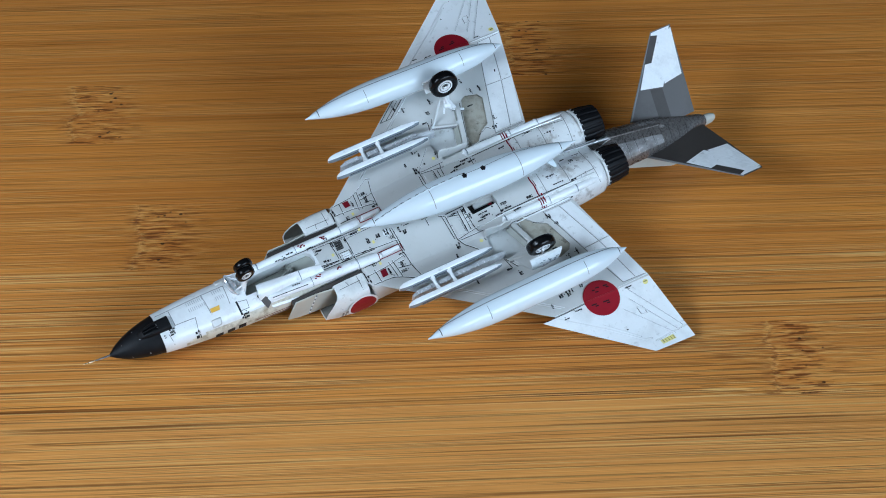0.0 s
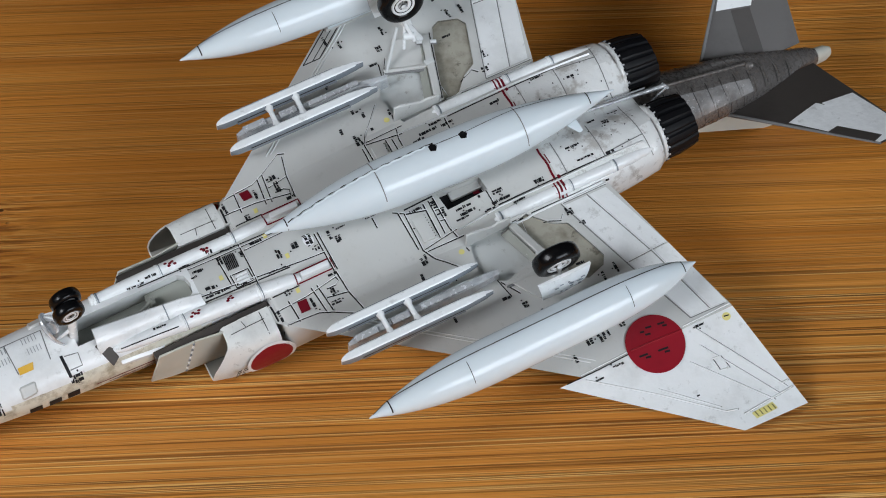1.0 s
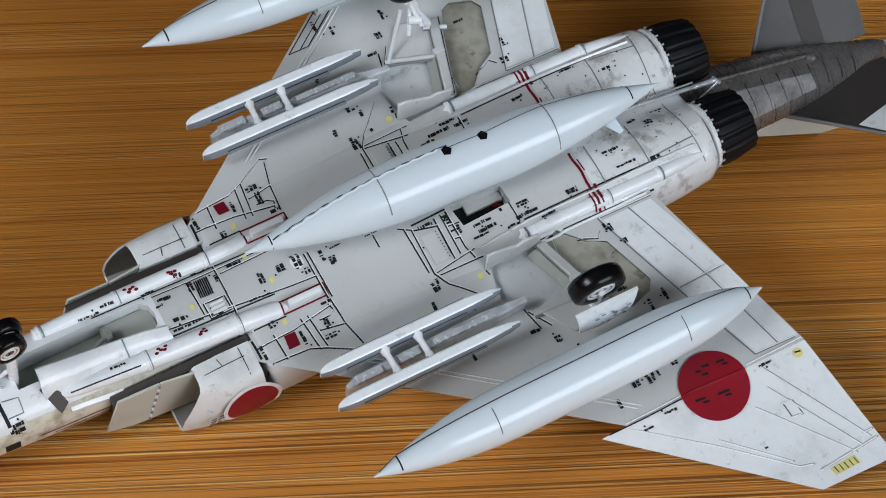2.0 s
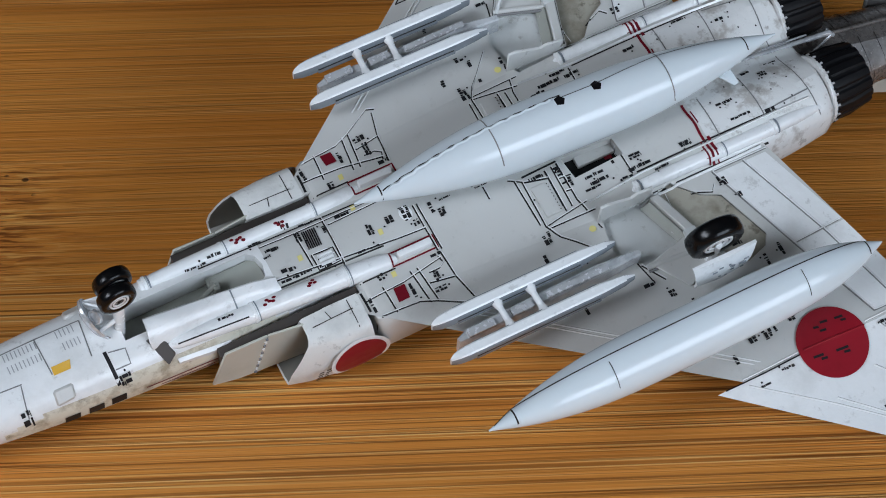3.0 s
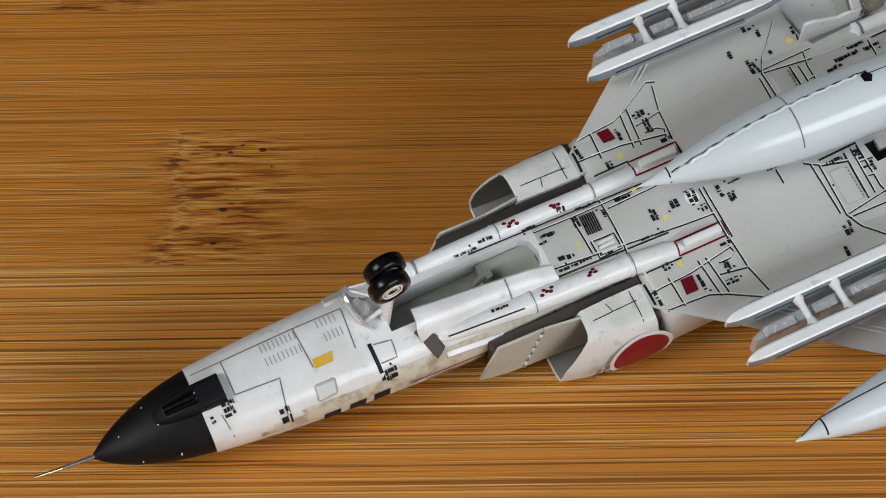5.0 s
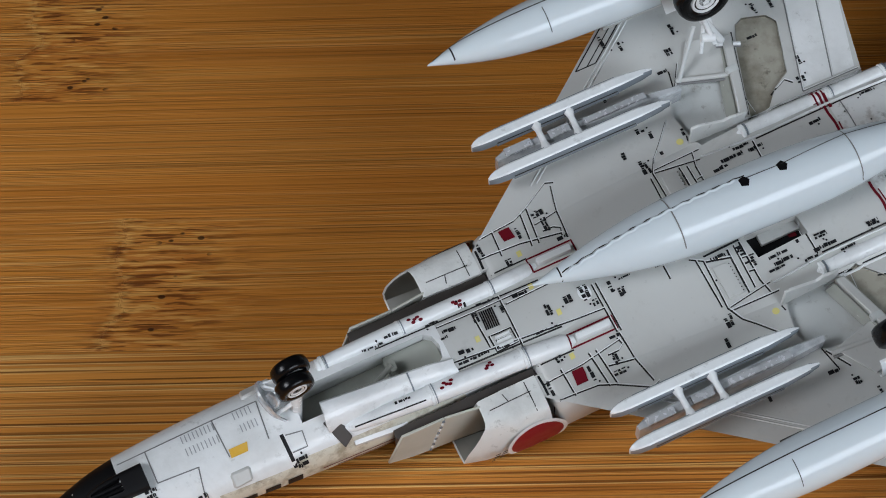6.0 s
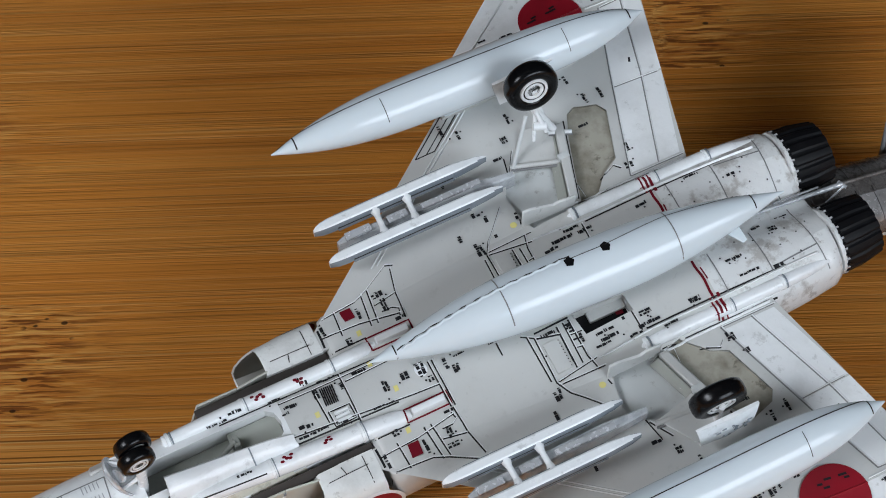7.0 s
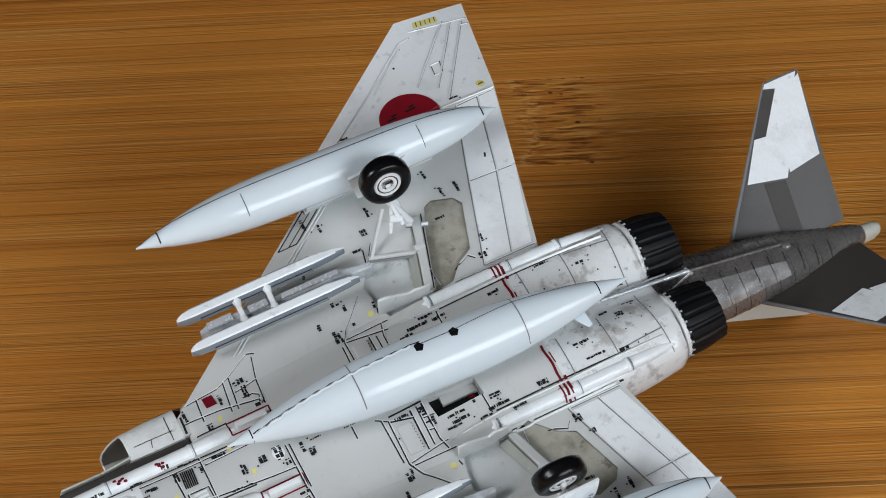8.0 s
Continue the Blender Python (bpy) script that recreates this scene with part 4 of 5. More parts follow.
# ---- main gear ----
for side in SIDES:
    ws, wy = (7.47, 1.85) if side == 1 else (7.55, 1.70)
    wz = 0.85 if side == 1 else 0.71
    wheel("main_wheel", (ws, side * wy, wz), (0.04, 1, -0.26 if side == 1 else 0.10), 0.268, 0.19, AIR)
    bm = rod((7.62, side * 1.68, 0.05), (ws, side * (wy + 0.085), wz - 0.02), 0.032)
    rod((ws, side * (wy + 0.088), wz), (ws, side * (wy - 0.10), wz - 0.01), 0.03, bm)
    rod((7.66, side * 1.66, 0.10), (ws, side * (wy - 0.04), 0.5), 0.045, bm)
    rod((ws - 0.05, side * 1.68, 0.36), (ws + 0.07, side * 1.64, 0.34), 0.045, bm, 12)
    rod((ws + 0.06, side * 1.60, 0.30), (ws - 0.02, side * (wy + 0.02), 0.62), 0.026, bm, 10)
    rod((ws - 0.08, side * 1.60, 0.22), (ws + 0.03, side * (wy - 0.05), 0.48), 0.02, bm, 8)
    part("main_strut", bm, WHITE, AIR, "white main gear leg")
    if side == 1:
        part("side_brace", rod((7.10, side * 1.47, 0.10), (7.40, side * 1.80, 0.40), 0.020), WELLPALE, AIR)
    part("leg_door", slab([(7.12, side * 1.47, 0.095), (7.55, side * 1.36, 0.095), (7.66, side * 1.74, 0.11), (7.34, side * 1.82, 0.11)], 0.02, None, 0.006), BELLY, AIR, "pale grey leg door behind the strut")
    # white bar along the bay's edge, its collar and the pipe that crosses to the wheel well
    bar = part("bay_edge_bar", slab([(7.66, side * 1.70, 0.13), (7.76, side * 1.70, 0.13), (7.52, side * 0.90, 0.12), (7.43, side * 0.90, 0.12)], 0.07, None, 0.012), BELLY, AIR, "pale bar along the wheel bay's edge")
    bm = bmesh.new()
    bevelled_box(bm, 7.535, 7.655, side * 1.36 - 0.035, side * 1.36 + 0.035, 0.08, 0.165, 0.015)
    part("collar", bm, WELLPALE, bar)
    bm = rod((7.58, side * 1.66, 0.14), (7.80, side * 1.58, 0.12), 0.022, None, 10)
    part("cross_pipe", bm, RAILTOP, bar)
    bm = rod((7.58, side * 1.64, 0.125), (7.80, side * 1.56, 0.105), 0.014, None, 8)
    part("cross_pipe", bm, VENTGREY, bar)
    # ridge across the bay at the leg's root
    y0, y1 = (1.50, 1.34) if side == 1 else (-1.49, -1.53)
    bm = rod((7.08, y0, 0.10), (7.56, y1, 0.10), 0.026, None, 10)
    part("bay_ridge", bm, BELLY, AIR)
    bm = rod((7.08, y0 - 0.038, 0.09), (7.55, y1 - 0.038, 0.09), 0.014, None, 8)
    part("bay_seam", bm, VENTGREY, AIR)
    # bay wall in a darker grey that paints the shade lying on it
    bm = slab([(7.56, side * 1.64, 0.05), (7.655, side * 1.69, 0.115), (7.425, side * 0.92, 0.105), (7.33, side * 0.92, 0.03)], 0.03, None, 0.008)
    part("bay_wall", bm, WELLGREY, AIR)
    bm = rod((7.72, side * 1.05, 0.0), (7.98, side * 1.52, 0.0), 0.012, None, 8)
    rod((7.80, side * 1.30, 0.0), (7.90, side * 1.62, 0.0), 0.010, bm, 8)
    part("hydraulic_line", bm, WELL, AIR)
    rings = []
    for g in steps(0, 1, 6):
        z = wz - 0.46 + 0.44 * g
        y = side * (wy + 0.20 + 0.05 * math.sin(math.pi * g))
        a, b = ws - 0.24 - 0.08 * g, ws + 0.18 + 0.14 * g
        rings.append([(a, y, z), ((a + b) / 2, y + side * 0.02, z), (b, y, z), (b, y - side * 0.025, z), (a, y - side * 0.025, z)])
    door = part("main_gear_door", loft(rings), WHITE, AIR, "white main gear door beside the wheel")
    bm = bmesh.new()
    for i in range(14):
        s, z = random.uniform(ws - 0.18, ws + 0.2), random.uniform(wz - 0.30, wz - 0.08)
        bevelled_box(bm, s, s + random.uniform(0.015, 0.05), side * (wy + 0.267) - 0.004, side * (wy + 0.267) + 0.004, z, z + 0.012)
    tagged(part("stencil", bm, RAIL, door, smooth=False), kind="stuff")
    part("inner_gear_door", slab([(6.90, side * 0.885, 0.07), (7.46, side * 0.865, 0.09), (7.47, side * 0.865, 0.27), (7.30, side * 0.87, 0.30), (7.24, side * 0.875, 0.25), (6.98, side * 0.885, 0.38), (6.90, side * 0.885, 0.38)], 0.028, None, 0.008), INTAKE, AIR, "scuffed pale grey inner gear door")

# ---- markings ----
MISSILES = [o for o in AIR.children if o.name.startswith("recessed_missile")]
ALL = tree_of([nose_body, body, boom, *WINGS, *INTAKES, *STABS, *MISSILES])


def both(points):
    return [[(s, side * y) for s, y in points] for side in SIDES]


fine, heavy, ridge, soft_lines = bmesh.new(), bmesh.new(), bmesh.new(), bmesh.new()
# nose panels
for pts in ([(1.26, 0.21), (1.26, -0.10)], [(1.0, 0.21), (1.26, 0.215), (1.89, 0.23), (2.31, 0.23)], [(1.26, -0.10), (1.64, -0.12)], [(1.89, 0.23), (1.91, -0.15)], [(1.63, -0.13), (1.58, -0.38)], [(2.31, 0.23), (2.28, -0.14)], [(2.42, -0.17), (2.57, -0.19), (2.56, -0.32), (2.42, -0.32)], [(1.1, -0.2), (1.13, -0.36)]):
    stroke(soft_lines, pts, 0.011)
tagged(decal("nose_panel_line", soft_lines, VENTGREY, "soft grey panel line"), kind="stuff")
stroke(heavy, [(2.39, -0.15), (2.40, -0.42)], 0.034)
# belly between the front missiles
for pts in ([(4.02, 0.19), (4.36, 0.19), (4.38, -0.19), (4.01, -0.17)], [(4.41, -0.08), (4.62, -0.08), (4.63, -0.22), (4.42, -0.23), (4.41, -0.08)], [(4.45, -0.14), (4.60, -0.14)], [(4.65, 0.25), (4.65, -0.27)], [(4.36, 0.19), (5.3, 0.22)], [(4.68, 0.14), (5.3, 0.18)], [(4.38, -0.19), (5.46, -0.25)], [(5.46, 0.0), (5.47, -0.5)], [(5.50, 0.0), (5.51, -0.5)]):
    stroke(fine, pts, 0.014)
    # pale bead beside each line paints the highlight on its edge
    stroke(ridge, [(s + 0.013, y + 0.010) for s, y in pts], 0.010, belly, None, 0.004)
for a in (both([(4.67, 0.66), (5.05, 0.64), (5.46, 0.57)]), both([(4.69, 0.84), (5.10, 0.87), (5.24, 0.93), (5.52, 1.09), (5.60, 1.06)]), both([(4.86, 0.60), (4.88, 0.87)]), both([(5.15, 0.57), (5.19, 0.92)]), both([(5.22, 0.57), (5.26, 0.93)]), both([(5.26, 0.75), (5.49, 0.79)]), both([(5.48, 0.51), (5.50, 0.79), (5.56, 1.04)]), both([(5.44, 0.55), (5.46, 0.62), (5.40, 0.66), (5.30, 0.66)]), both([(6.12, 0.12), (6.12, 0.26)]),
          both([(6.35, 0.17), (6.46, 0.24), (6.45, 0.73), (6.53, 0.87), (6.62, 0.96), (6.80, 1.16)]), both([(6.40, 0.20), (6.41, 0.70)]), both([(6.46, 0.25), (6.69, 0.31)]), both([(6.70, 0.23), (6.69, 0.68)]), both([(6.77, 0.22), (6.76, 0.66)]), both([(6.83, 0.21), (6.83, 0.62), (6.87, 0.77)]), both([(6.77, 0.36), (6.90, 0.37)]), both([(6.77, 0.50), (6.84, 0.51)]), both([(6.46, 0.73), (6.90, 0.67)]), both([(6.46, 0.76), (6.94, 0.77)]), both([(7.40, 0.24), (7.41, 0.62)]),
                    both([(7.60, 0.90), (7.56, 1.30)]), both([(6.96, 1.10), (7.02, 1.40), (7.18, 1.66)]), both([(7.82, 1.0), (8.0, 1.08), (8.06, 1.02)])):
    for pts in a:
        stroke(fine, pts, 0.014)
        # same painted edge highlight
        stroke(ridge, [(s + 0.013, y + 0.010) for s, y in pts], 0.010, belly, None, 0.004)
for a in (both([(4.655, 0.50), (4.665, 0.66), (4.67, 0.86)]), both([(8.70, 2.05), (8.72, 2.10)])):
    for pts in a:
        stroke(heavy, pts, 0.022, step=0.03)
aft = bmesh.new()
# hinge lines of the flap and aileron
for a in (both([(8.10, 0.90), (8.47, 2.05), (8.71, 2.75)]), both([(8.42, 0.92), (8.74, 1.89), (8.96, 2.75)]), both([(8.40, 1.86), (9.0, 1.83)]), both([(8.10, 0.90), (8.68, 0.90)]), both([(8.71, 2.75), (9.19, 2.765)])):
    for pts in a:
        stroke(aft, pts, 0.013)
        # painted edge highlight along the hinge lines
        stroke(ridge, [(s + 0.016, y + 0.010) for s, y in pts], 0.012, belly, None, 0.006)
for a in (both([(8.33, 0.2), (8.32, 0.65)]), both([(8.81, 0.16), (8.81, 0.65)]), both([(9.31, 0.06), (9.33, 0.5), (9.36, 0.80)]), both([(8.84, 0.60), (9.33, 0.56)])):
    for pts in a:
        stroke(aft, pts, 0.012)
tagged(decal("soft_panel_line", aft, VENTGREY, "soft grey panel line"), kind="stuff")
# raised seams on the wings
for side in SIDES:
    for off in (0.30, 0.36):
        stroke(ridge, [(wing_plan(y)[0] + off, side * y) for y in steps(1.12, 2.72, 12)], 0.018, belly, None, 0.008)
    for pts in ([(7.10, 2.80), (7.46, 2.80), (7.92, 2.79)], [(8.58, 2.80), (9.18, 2.79)], [(8.69, 2.87), (9.32, 3.85)], [(8.65, 3.06), (9.21, 3.90)], [(8.46, 3.18), (9.12, 3.93)], [(7.33, 2.87), (7.97, 3.35), (8.55, 3.83), (8.68, 3.86)], [(8.0, 3.30), (8.52, 3.76)], [(8.72, 3.94), (9.26, 3.89), (9.44, 3.87)], [(9.26, 3.80), (9.43, 3.79)], [(8.70, 3.25), (8.80, 3.26), (8.83, 3.41), (8.72, 3.40), (8.70, 3.25)]):
        stroke(ridge, [(s, side * y) for s, y in pts], 0.02, belly, None, 0.009)
        # dark line next to each seam paints its shaded edge
        stroke(fine, [(s + 0.014, side * (y + 0.006)) for s, y in pts], 0.010)
    le = lambda y: wing_plan(y)[0]
    stroke(fine, [(le(2.0) + 0.05, side * 2.0), (le(2.0) + 0.26, side * 2.0), (le(2.36) + 0.26, side * 2.36), (le(2.36) + 0.05, side * 2.36), (le(2.0) + 0.05, side * 2.0)], 0.012)
    stroke(fine, [(le(2.0) + 0.17, side * 2.0), (le(2.36) + 0.17, side * 2.36)], 0.010)
# dark edges of the wheel bays
for a in (both([(7.07, 1.62), (7.0, 1.30)]), both([(6.97, 1.18), (6.90, 0.90)]), both([(7.79, 1.74), (7.53, 0.90)])):
    for pts in a:
        stroke(fine, pts, 0.014)
# intake panels
for a in (both([(4.14, 0.67), (4.54, 0.66)]), both([(4.52, 0.56), (4.52, 0.84)]), both([(4.30, 0.58), (4.32, 0.66)])):
    for pts in a:
        stroke(fine, pts, 0.008)
# groove beside the near front missile
stroke(fine, [(3.0, -0.350), (3.35, -0.376), (3.66, -0.392)], 0.010, belly, ALL)
stroke(ridge, [(2.95, -0.43), (3.35, -0.445), (3.8, -0.455)], 0.03, belly, None, 0.02)
# tail boom panels
for i in range(9):
    s = 10.15 + 0.2 * i
    stroke(fine, [(s, -0.38 + 0.022 * i), (s + 0.03, -0.02)], 0.012, belly, None, step=0.03)
# dark strokes along the missiles paint the troughs' shade, and grime
for a in (both([(3.45, 0.235), (5.05, 0.245)]), both([(3.55, 0.47), (5.05, 0.485)]), both([(7.45, 0.625), (8.95, 0.63)]), both([(7.50, 0.855), (8.75, 0.85)])):
    for pts in a:
        stroke(fine, pts, 0.015)
tagged(decal("panel_line", fine, LINE, "thin dark panel lines, some painting shade in gaps and beside seams"), kind="stuff")
tagged(decal("panel_gap", heavy, INK, "black gap at the panel edge"), kind="stuff")
tagged(decal("seam_and_edge_highlight", ridge, PALE, "raised moulded seams, and pale beads painting lit line edges"), kind="stuff")
# panels in a brighter metal, painting the reflection along the boom
bm = bmesh.new()
for i in range(6):
    s = 9.97 + 0.2 * i
    patch(bm, [(s, -0.40 + 0.022 * i), (s + 0.19, -0.378 + 0.022 * i), (s + 0.19, -0.08 - 0.010 * i), (s, -0.07 - 0.010 * i)], step=0.03, lift=0.007)
decal("sheen_panel", bm, BOOMSHEEN, "silvery panel painting the boom's bright reflection")
bm = rod((9.95, 0.10, -0.36), (11.25, 0.06, -0.72), 0.022)
lathe([(0, 0.02), (0.02, 0.05), (0.08, 0.05), (0.1, 0.02)], (1, 0, -0.2), (11.2, 0.02, -0.71), 16, bm)
part("boom_fairing", bm, BOOM, AIR)

# dust on the nose cone
bm = bmesh.new()
CONE = tree_of([radome])
for s, y, r in ((0.62, -0.05, 0.009), (0.40, -0.22, 0.006), (0.70, -0.30, 0.006), (0.30, 0.02, 0.005), (0.55, 0.15, 0.006)):
    disc(bm, (s, y), r, r, belly, CONE, 0.004, 1, 8)
tagged(decal("dust_speck", bm, WHITE), kind="stuff")

# louvres under the nose
for s0, s1, y, n in ((1.59, 1.88, 0.17, 9), (1.59, 1.88, 0.045, 9), (2.08, 2.23, 0.18, 5), (2.10, 2.24, 0.045, 5)):
    for i in range(n):
        bm = bmesh.new()
        s = s0 + (s1 - s0) * i / (n - 1)
        stroke(bm, [(s, y - 0.038), (s, y + 0.038)], 0.009, step=0.03)
        decal("louvre", bm, LOUVRE)

# roundels
def intake_side(side):
    grow = 1.04 if side == 1 else 0.985
    prof = [(z, 0.54 + (y - 0.54) * grow) for z, y in ((-0.64, 0.80), (-0.56, 0.94), (-0.46, 0.962), (-0.34, 0.962), (-0.22, 0.952), (-0.11, 0.93), (-0.02, 0.90), (0.03, 0.87), (0.06, 0.82))]

    def find(s, z, tree=None, lift=0.004):
        for (z0, y0), (z1, y1) in zip(prof, prof[1:]):
            if z <= z1:
                break
        return Vector((s, side * (y0 + (y1 - y0) * (z - z0) / (z1 - z0) + lift + 0.004), z))
    return find


for side in SIDES:
    bm = bmesh.new()
    disc(bm, (8.215, side * 2.84), 0.333, 0.333, wing_face, None, 0.014, 12, 56)
    stroke(bm, [(7.93, side * 2.80), (8.20, side * 2.81), (8.55, side * 2.83)], 0.022, wing_face, None, 0.014, lift=0.014)
    decal("roundel", bm, RED, "plain red roundel on the wing")
    bm = bmesh.new()
    disc(bm, (4.47, -0.31), 0.295, 0.27, intake_side(side), None, 0.004, 3, 56, 0.82)
    decal("roundel_border", bm, WHITE, "white roundel border")
    bm = bmesh.new()
    disc(bm, (4.47, -0.31), 0.255, 0.232, intake_side(side), None, 0.007, 10, 56)
    decal("roundel", bm, RED, "red roundel with white border on the intake")

# pale patch behind the scribbled stencil and raised bars on the access panel
bm = bmesh.new()
disc(bm, (5.37, -0.045), 0.062, 0.075, belly, ALL, 0.005, 3, 24)
decal("white_spot", bm, WHITE, "round white patch under a stencil")
for y in (-0.115, -0.155, -0.195):
    bm = bmesh.new()
    bevelled_box(bm, 4.455, 4.595, y - 0.012, y + 0.012, 0.10, belly(4.52, y, ALL).z + 0.022, 0.006)
    part("panel_bar", bm, WHITE, AIR)
for side in SIDES:
    bm = bmesh.new()
    bevelled_box(bm, 6.50, 6.66, side * 0.50 - 0.16, side * 0.50 + 0.16, 0.05, belly(6.58, side * 0.50, ALL).z + 0.016, 0.008)
    part("access_panel", bm, BELLY, AIR, "pale raised access panel")
    bm = bmesh.new()
    for k in range(9):
        disc(bm, (6.652, side * (0.36 + 0.035 * k)), 0.006, 0.006, lambda s, y, tree=None, lift=0.0: Vector((s, y, belly(6.58, side * 0.50, ALL).z + 0.018)), None, 0.0, 1, 8)
    tagged(decal("rivet", bm, LINE, "row of dark rivets"), kind="stuff")

# white launcher bars inside the red frames
for side in SIDES:
    bm = bmesh.new()
    bevelled_box(bm, 5.11, 5.45, side * 0.400 - 0.034, side * 0.400 + 0.034, 0.06, 0.165, 0.022)
    part("launcher_bar", bm, WHITE, AIR, "white raised bar inside a red frame")

# red frames, squares and the red band
bm = bmesh.new()
for y0, y1 in ((0.335, 0.475), (-0.335, -0.465)):
    stroke(bm, [(5.05, y0), (5.49, y0), (5.49, y1), (5.04, y1), (5.05, y0)], 0.017, belly, ALL, step=0.03)
for side in SIDES:
    stroke(bm, [(8.165 + 0.006 * math.sin(5 * k), side * (0.2 + 0.06 * k)) for k in range(12)], 0.026, belly, ALL, step=0.03)
    stroke(bm, [(8.200, side * 0.30), (8.204, side * 0.44)], 0.014, belly, ALL, step=0.03)
    stroke(bm, [(8.125, side * 0.62), (8.120, side * 0.84)], 0.018, belly, ALL, step=0.03)
    stroke(bm, [(8.210, side * 0.74), (8.212, side * 0.86)], 0.016, belly, ALL, step=0.03)
for side in SIDES:
    patch(bm, [(8.09, side * 0.70), (8.14, side * 0.70), (8.14, side * 0.80), (8.09, side * 0.80)], belly, ALL)
    patch(bm, [(8.20, side * 0.60), (8.23, side * 0.60), (8.23, side * 0.76), (8.20, side * 0.76)], belly, ALL)
    for s, y in ((4.26, 0.35), (4.28, 0.33), (4.31, 0.31), (4.32, 0.34), (3.86, 0.32), (3.88, 0.34), (3.91, 0.35), (3.83, 0.355), (3.93, 0.32)):
        disc(bm, (s, side * y), 0.020, 0.013, belly, ALL, 0.006, 2, 12)
patch(bm, [(7.28, -0.26), (7.37, -0.27), (7.37, -0.34), (7.30, -0.33)], belly, ALL, lift=0.02)
decal("red_band", bm, DARKRED, "dark red warning band")
for y0, y1 in ((0.715, 0.835), (-0.66, -0.795)):
    bm = bmesh.new()
    patch(bm, [(4.94, y0), (5.05, y0), (5.04, y1), (4.93, y1)], lift=0.012)
    decal("red_square", bm, DARKRED, "dark red square marking")
bm = bmesh.new()
stroke(bm, [(2.62, -0.12), (3.0, -0.14), (3.4, -0.17)], 0.022, flank(-1))
stroke(bm, [(2.75, -0.19), (3.4, -0.24)], 0.014, flank(-1))
stroke(bm, [(2.85, -0.22), (3.4, -0.28)], 0.010, flank(-1))
decal("red_stripe", bm, DARKRED, "thin red arrow stripe")

# yellow marks
def yellow(corners=None, c=None, ru=0.0, rv=0.0):
    bm = bmesh.new()
    if corners:
        patch(bm, corners)
    else:
        disc(bm, c, ru, rv, rings=3, count=20)
    decal("yellow_mark", bm, YELLOW, "small yellow mark")


bm = bmesh.new()
patch(bm, [(1.925, -0.085), (1.92, -0.165), (2.075, -0.165), (2.10, -0.085)])
decal("amber_mark", bm, AMBER, "amber-yellow paint mark")
for s, y in ((5.01, 0.555), (4.96, 0.21), (5.08, -0.12), (4.31, -0.06), (5.01, -0.53), (3.12, -0.325)):
    yellow([(s - 0.022, y - 0.03), (s + 0.022, y - 0.028), (s + 0.024, y + 0.03), (s - 0.02, y + 0.026)])
for side in SIDES:
    yellow(c=(6.83, side * 0.925), ru=0.034, rv=0.032)
    yellow(c=(9.08, side * 2.905), ru=0.05, rv=0.045)
    yellow([(8.80, side * 3.965), (9.08, side * 3.945), (9.10, side * 4.03), (8.82, side * 4.045)])


# unreadable stencils as plain bars
def stencil(bm, s, y, w, h, along=0, gap=0.040, find=belly):
    """Lines of tiny uneven bars filling w by h; along 0: lines run across the body, 1: along it."""
    length, depth = (w, h) if along else (h, w)
    rows = max(1, round(depth / gap))
    pitch = depth / rows
    for k in range(rows):
        base = ((k + 0.5) / rows - 0.5) * depth
        at, end = -length / 2 + random.uniform(0, 0.15) * length, length / 2 - random.choice((0, 0, 0.2)) * length
        while at < end:
            n = random.choice((0.012, 0.022, 0.036, 0.055))
            tall = min(pitch * 0.95, 0.040) * random.uniform(0.6, 1.0)
            off = base + random.uniform(-0.15, 0.15) * pitch
            ends = ((at, off), (min(at + n, end + 0.006), off))
            pts = [(s + p, y + q) if along else (s + q, y + p) for p, q in ends]
            stroke(bm, pts, tall, find, ALL, step=0.04, lift=0.008)
            at += n + random.choice((0.004, 0.005, 0.006, 0.015))
    if random.random() < 0.6:
        p, q = random.uniform(-0.6, 0.6) * length, (depth / 2 + 0.02) * random.choice((-1, 1))
        disc(bm, (s + p, y + q) if along else (s + q, y + p), 0.010, 0.010, find, ALL, 0.008, 1, 8)


ink = bmesh.new()
FORE = [(3.46, -0.318, 0.16, 0.03, 1), (2.47, -0.40, 0.10, 0.07, 1), (1.17, -0.18, 0.11, 0.12, 1), (1.02, -0.21, 0.03, 0.06, 1), (1.56, -0.37, 0.09, 0.10, 1), (4.12, 0.12, 0.20, 0.05, 1), (4.05, 0.07, 0.08, 0.03, 1), (4.17, -0.12, 0.20, 0.05, 1), (4.63, 0.12, 0.05, 0.10, 0), (4.38, 0.13, 0.06, 0.10, 0), (4.83, 0.18, 0.16, 0.05, 1), (5.00, -0.07, 0.06, 0.12, 0), (5.20, -0.05, 0.09, 0.08, 0), (5.37, -0.05, 0.10, 0.14, 0), (5.42, -0.17, 0.06, 0.06, 0)]
AFT = [(5.60, -0.10, 0.05, 0.12, 0), (5.68, -0.18, 0.08, 0.08, 0), (6.41, -0.84, 0.10, 0.12, 0), (6.53, -0.42, 0.06, 0.18, 0), (7.08, -0.47, 0.20, 0.04, 1), (7.12, -0.54, 0.24, 0.05, 1), (7.02, -0.59, 0.16, 0.03, 1), (7.52, -0.47, 0.16, 0.06, 1), (7.50, -0.58, 0.22, 0.04, 1), (7.35, -0.63, 0.16, 0.03, 1), (7.98, -0.57, 0.12, 0.06, 1), (8.58, -0.55, 0.22, 0.03, 1), (8.88, -0.60, 0.10, 0.04, 1), (8.52, -0.36, 0.18, 0.03, 1), (9.05, -0.22, 0.10, 0.06, 1)]
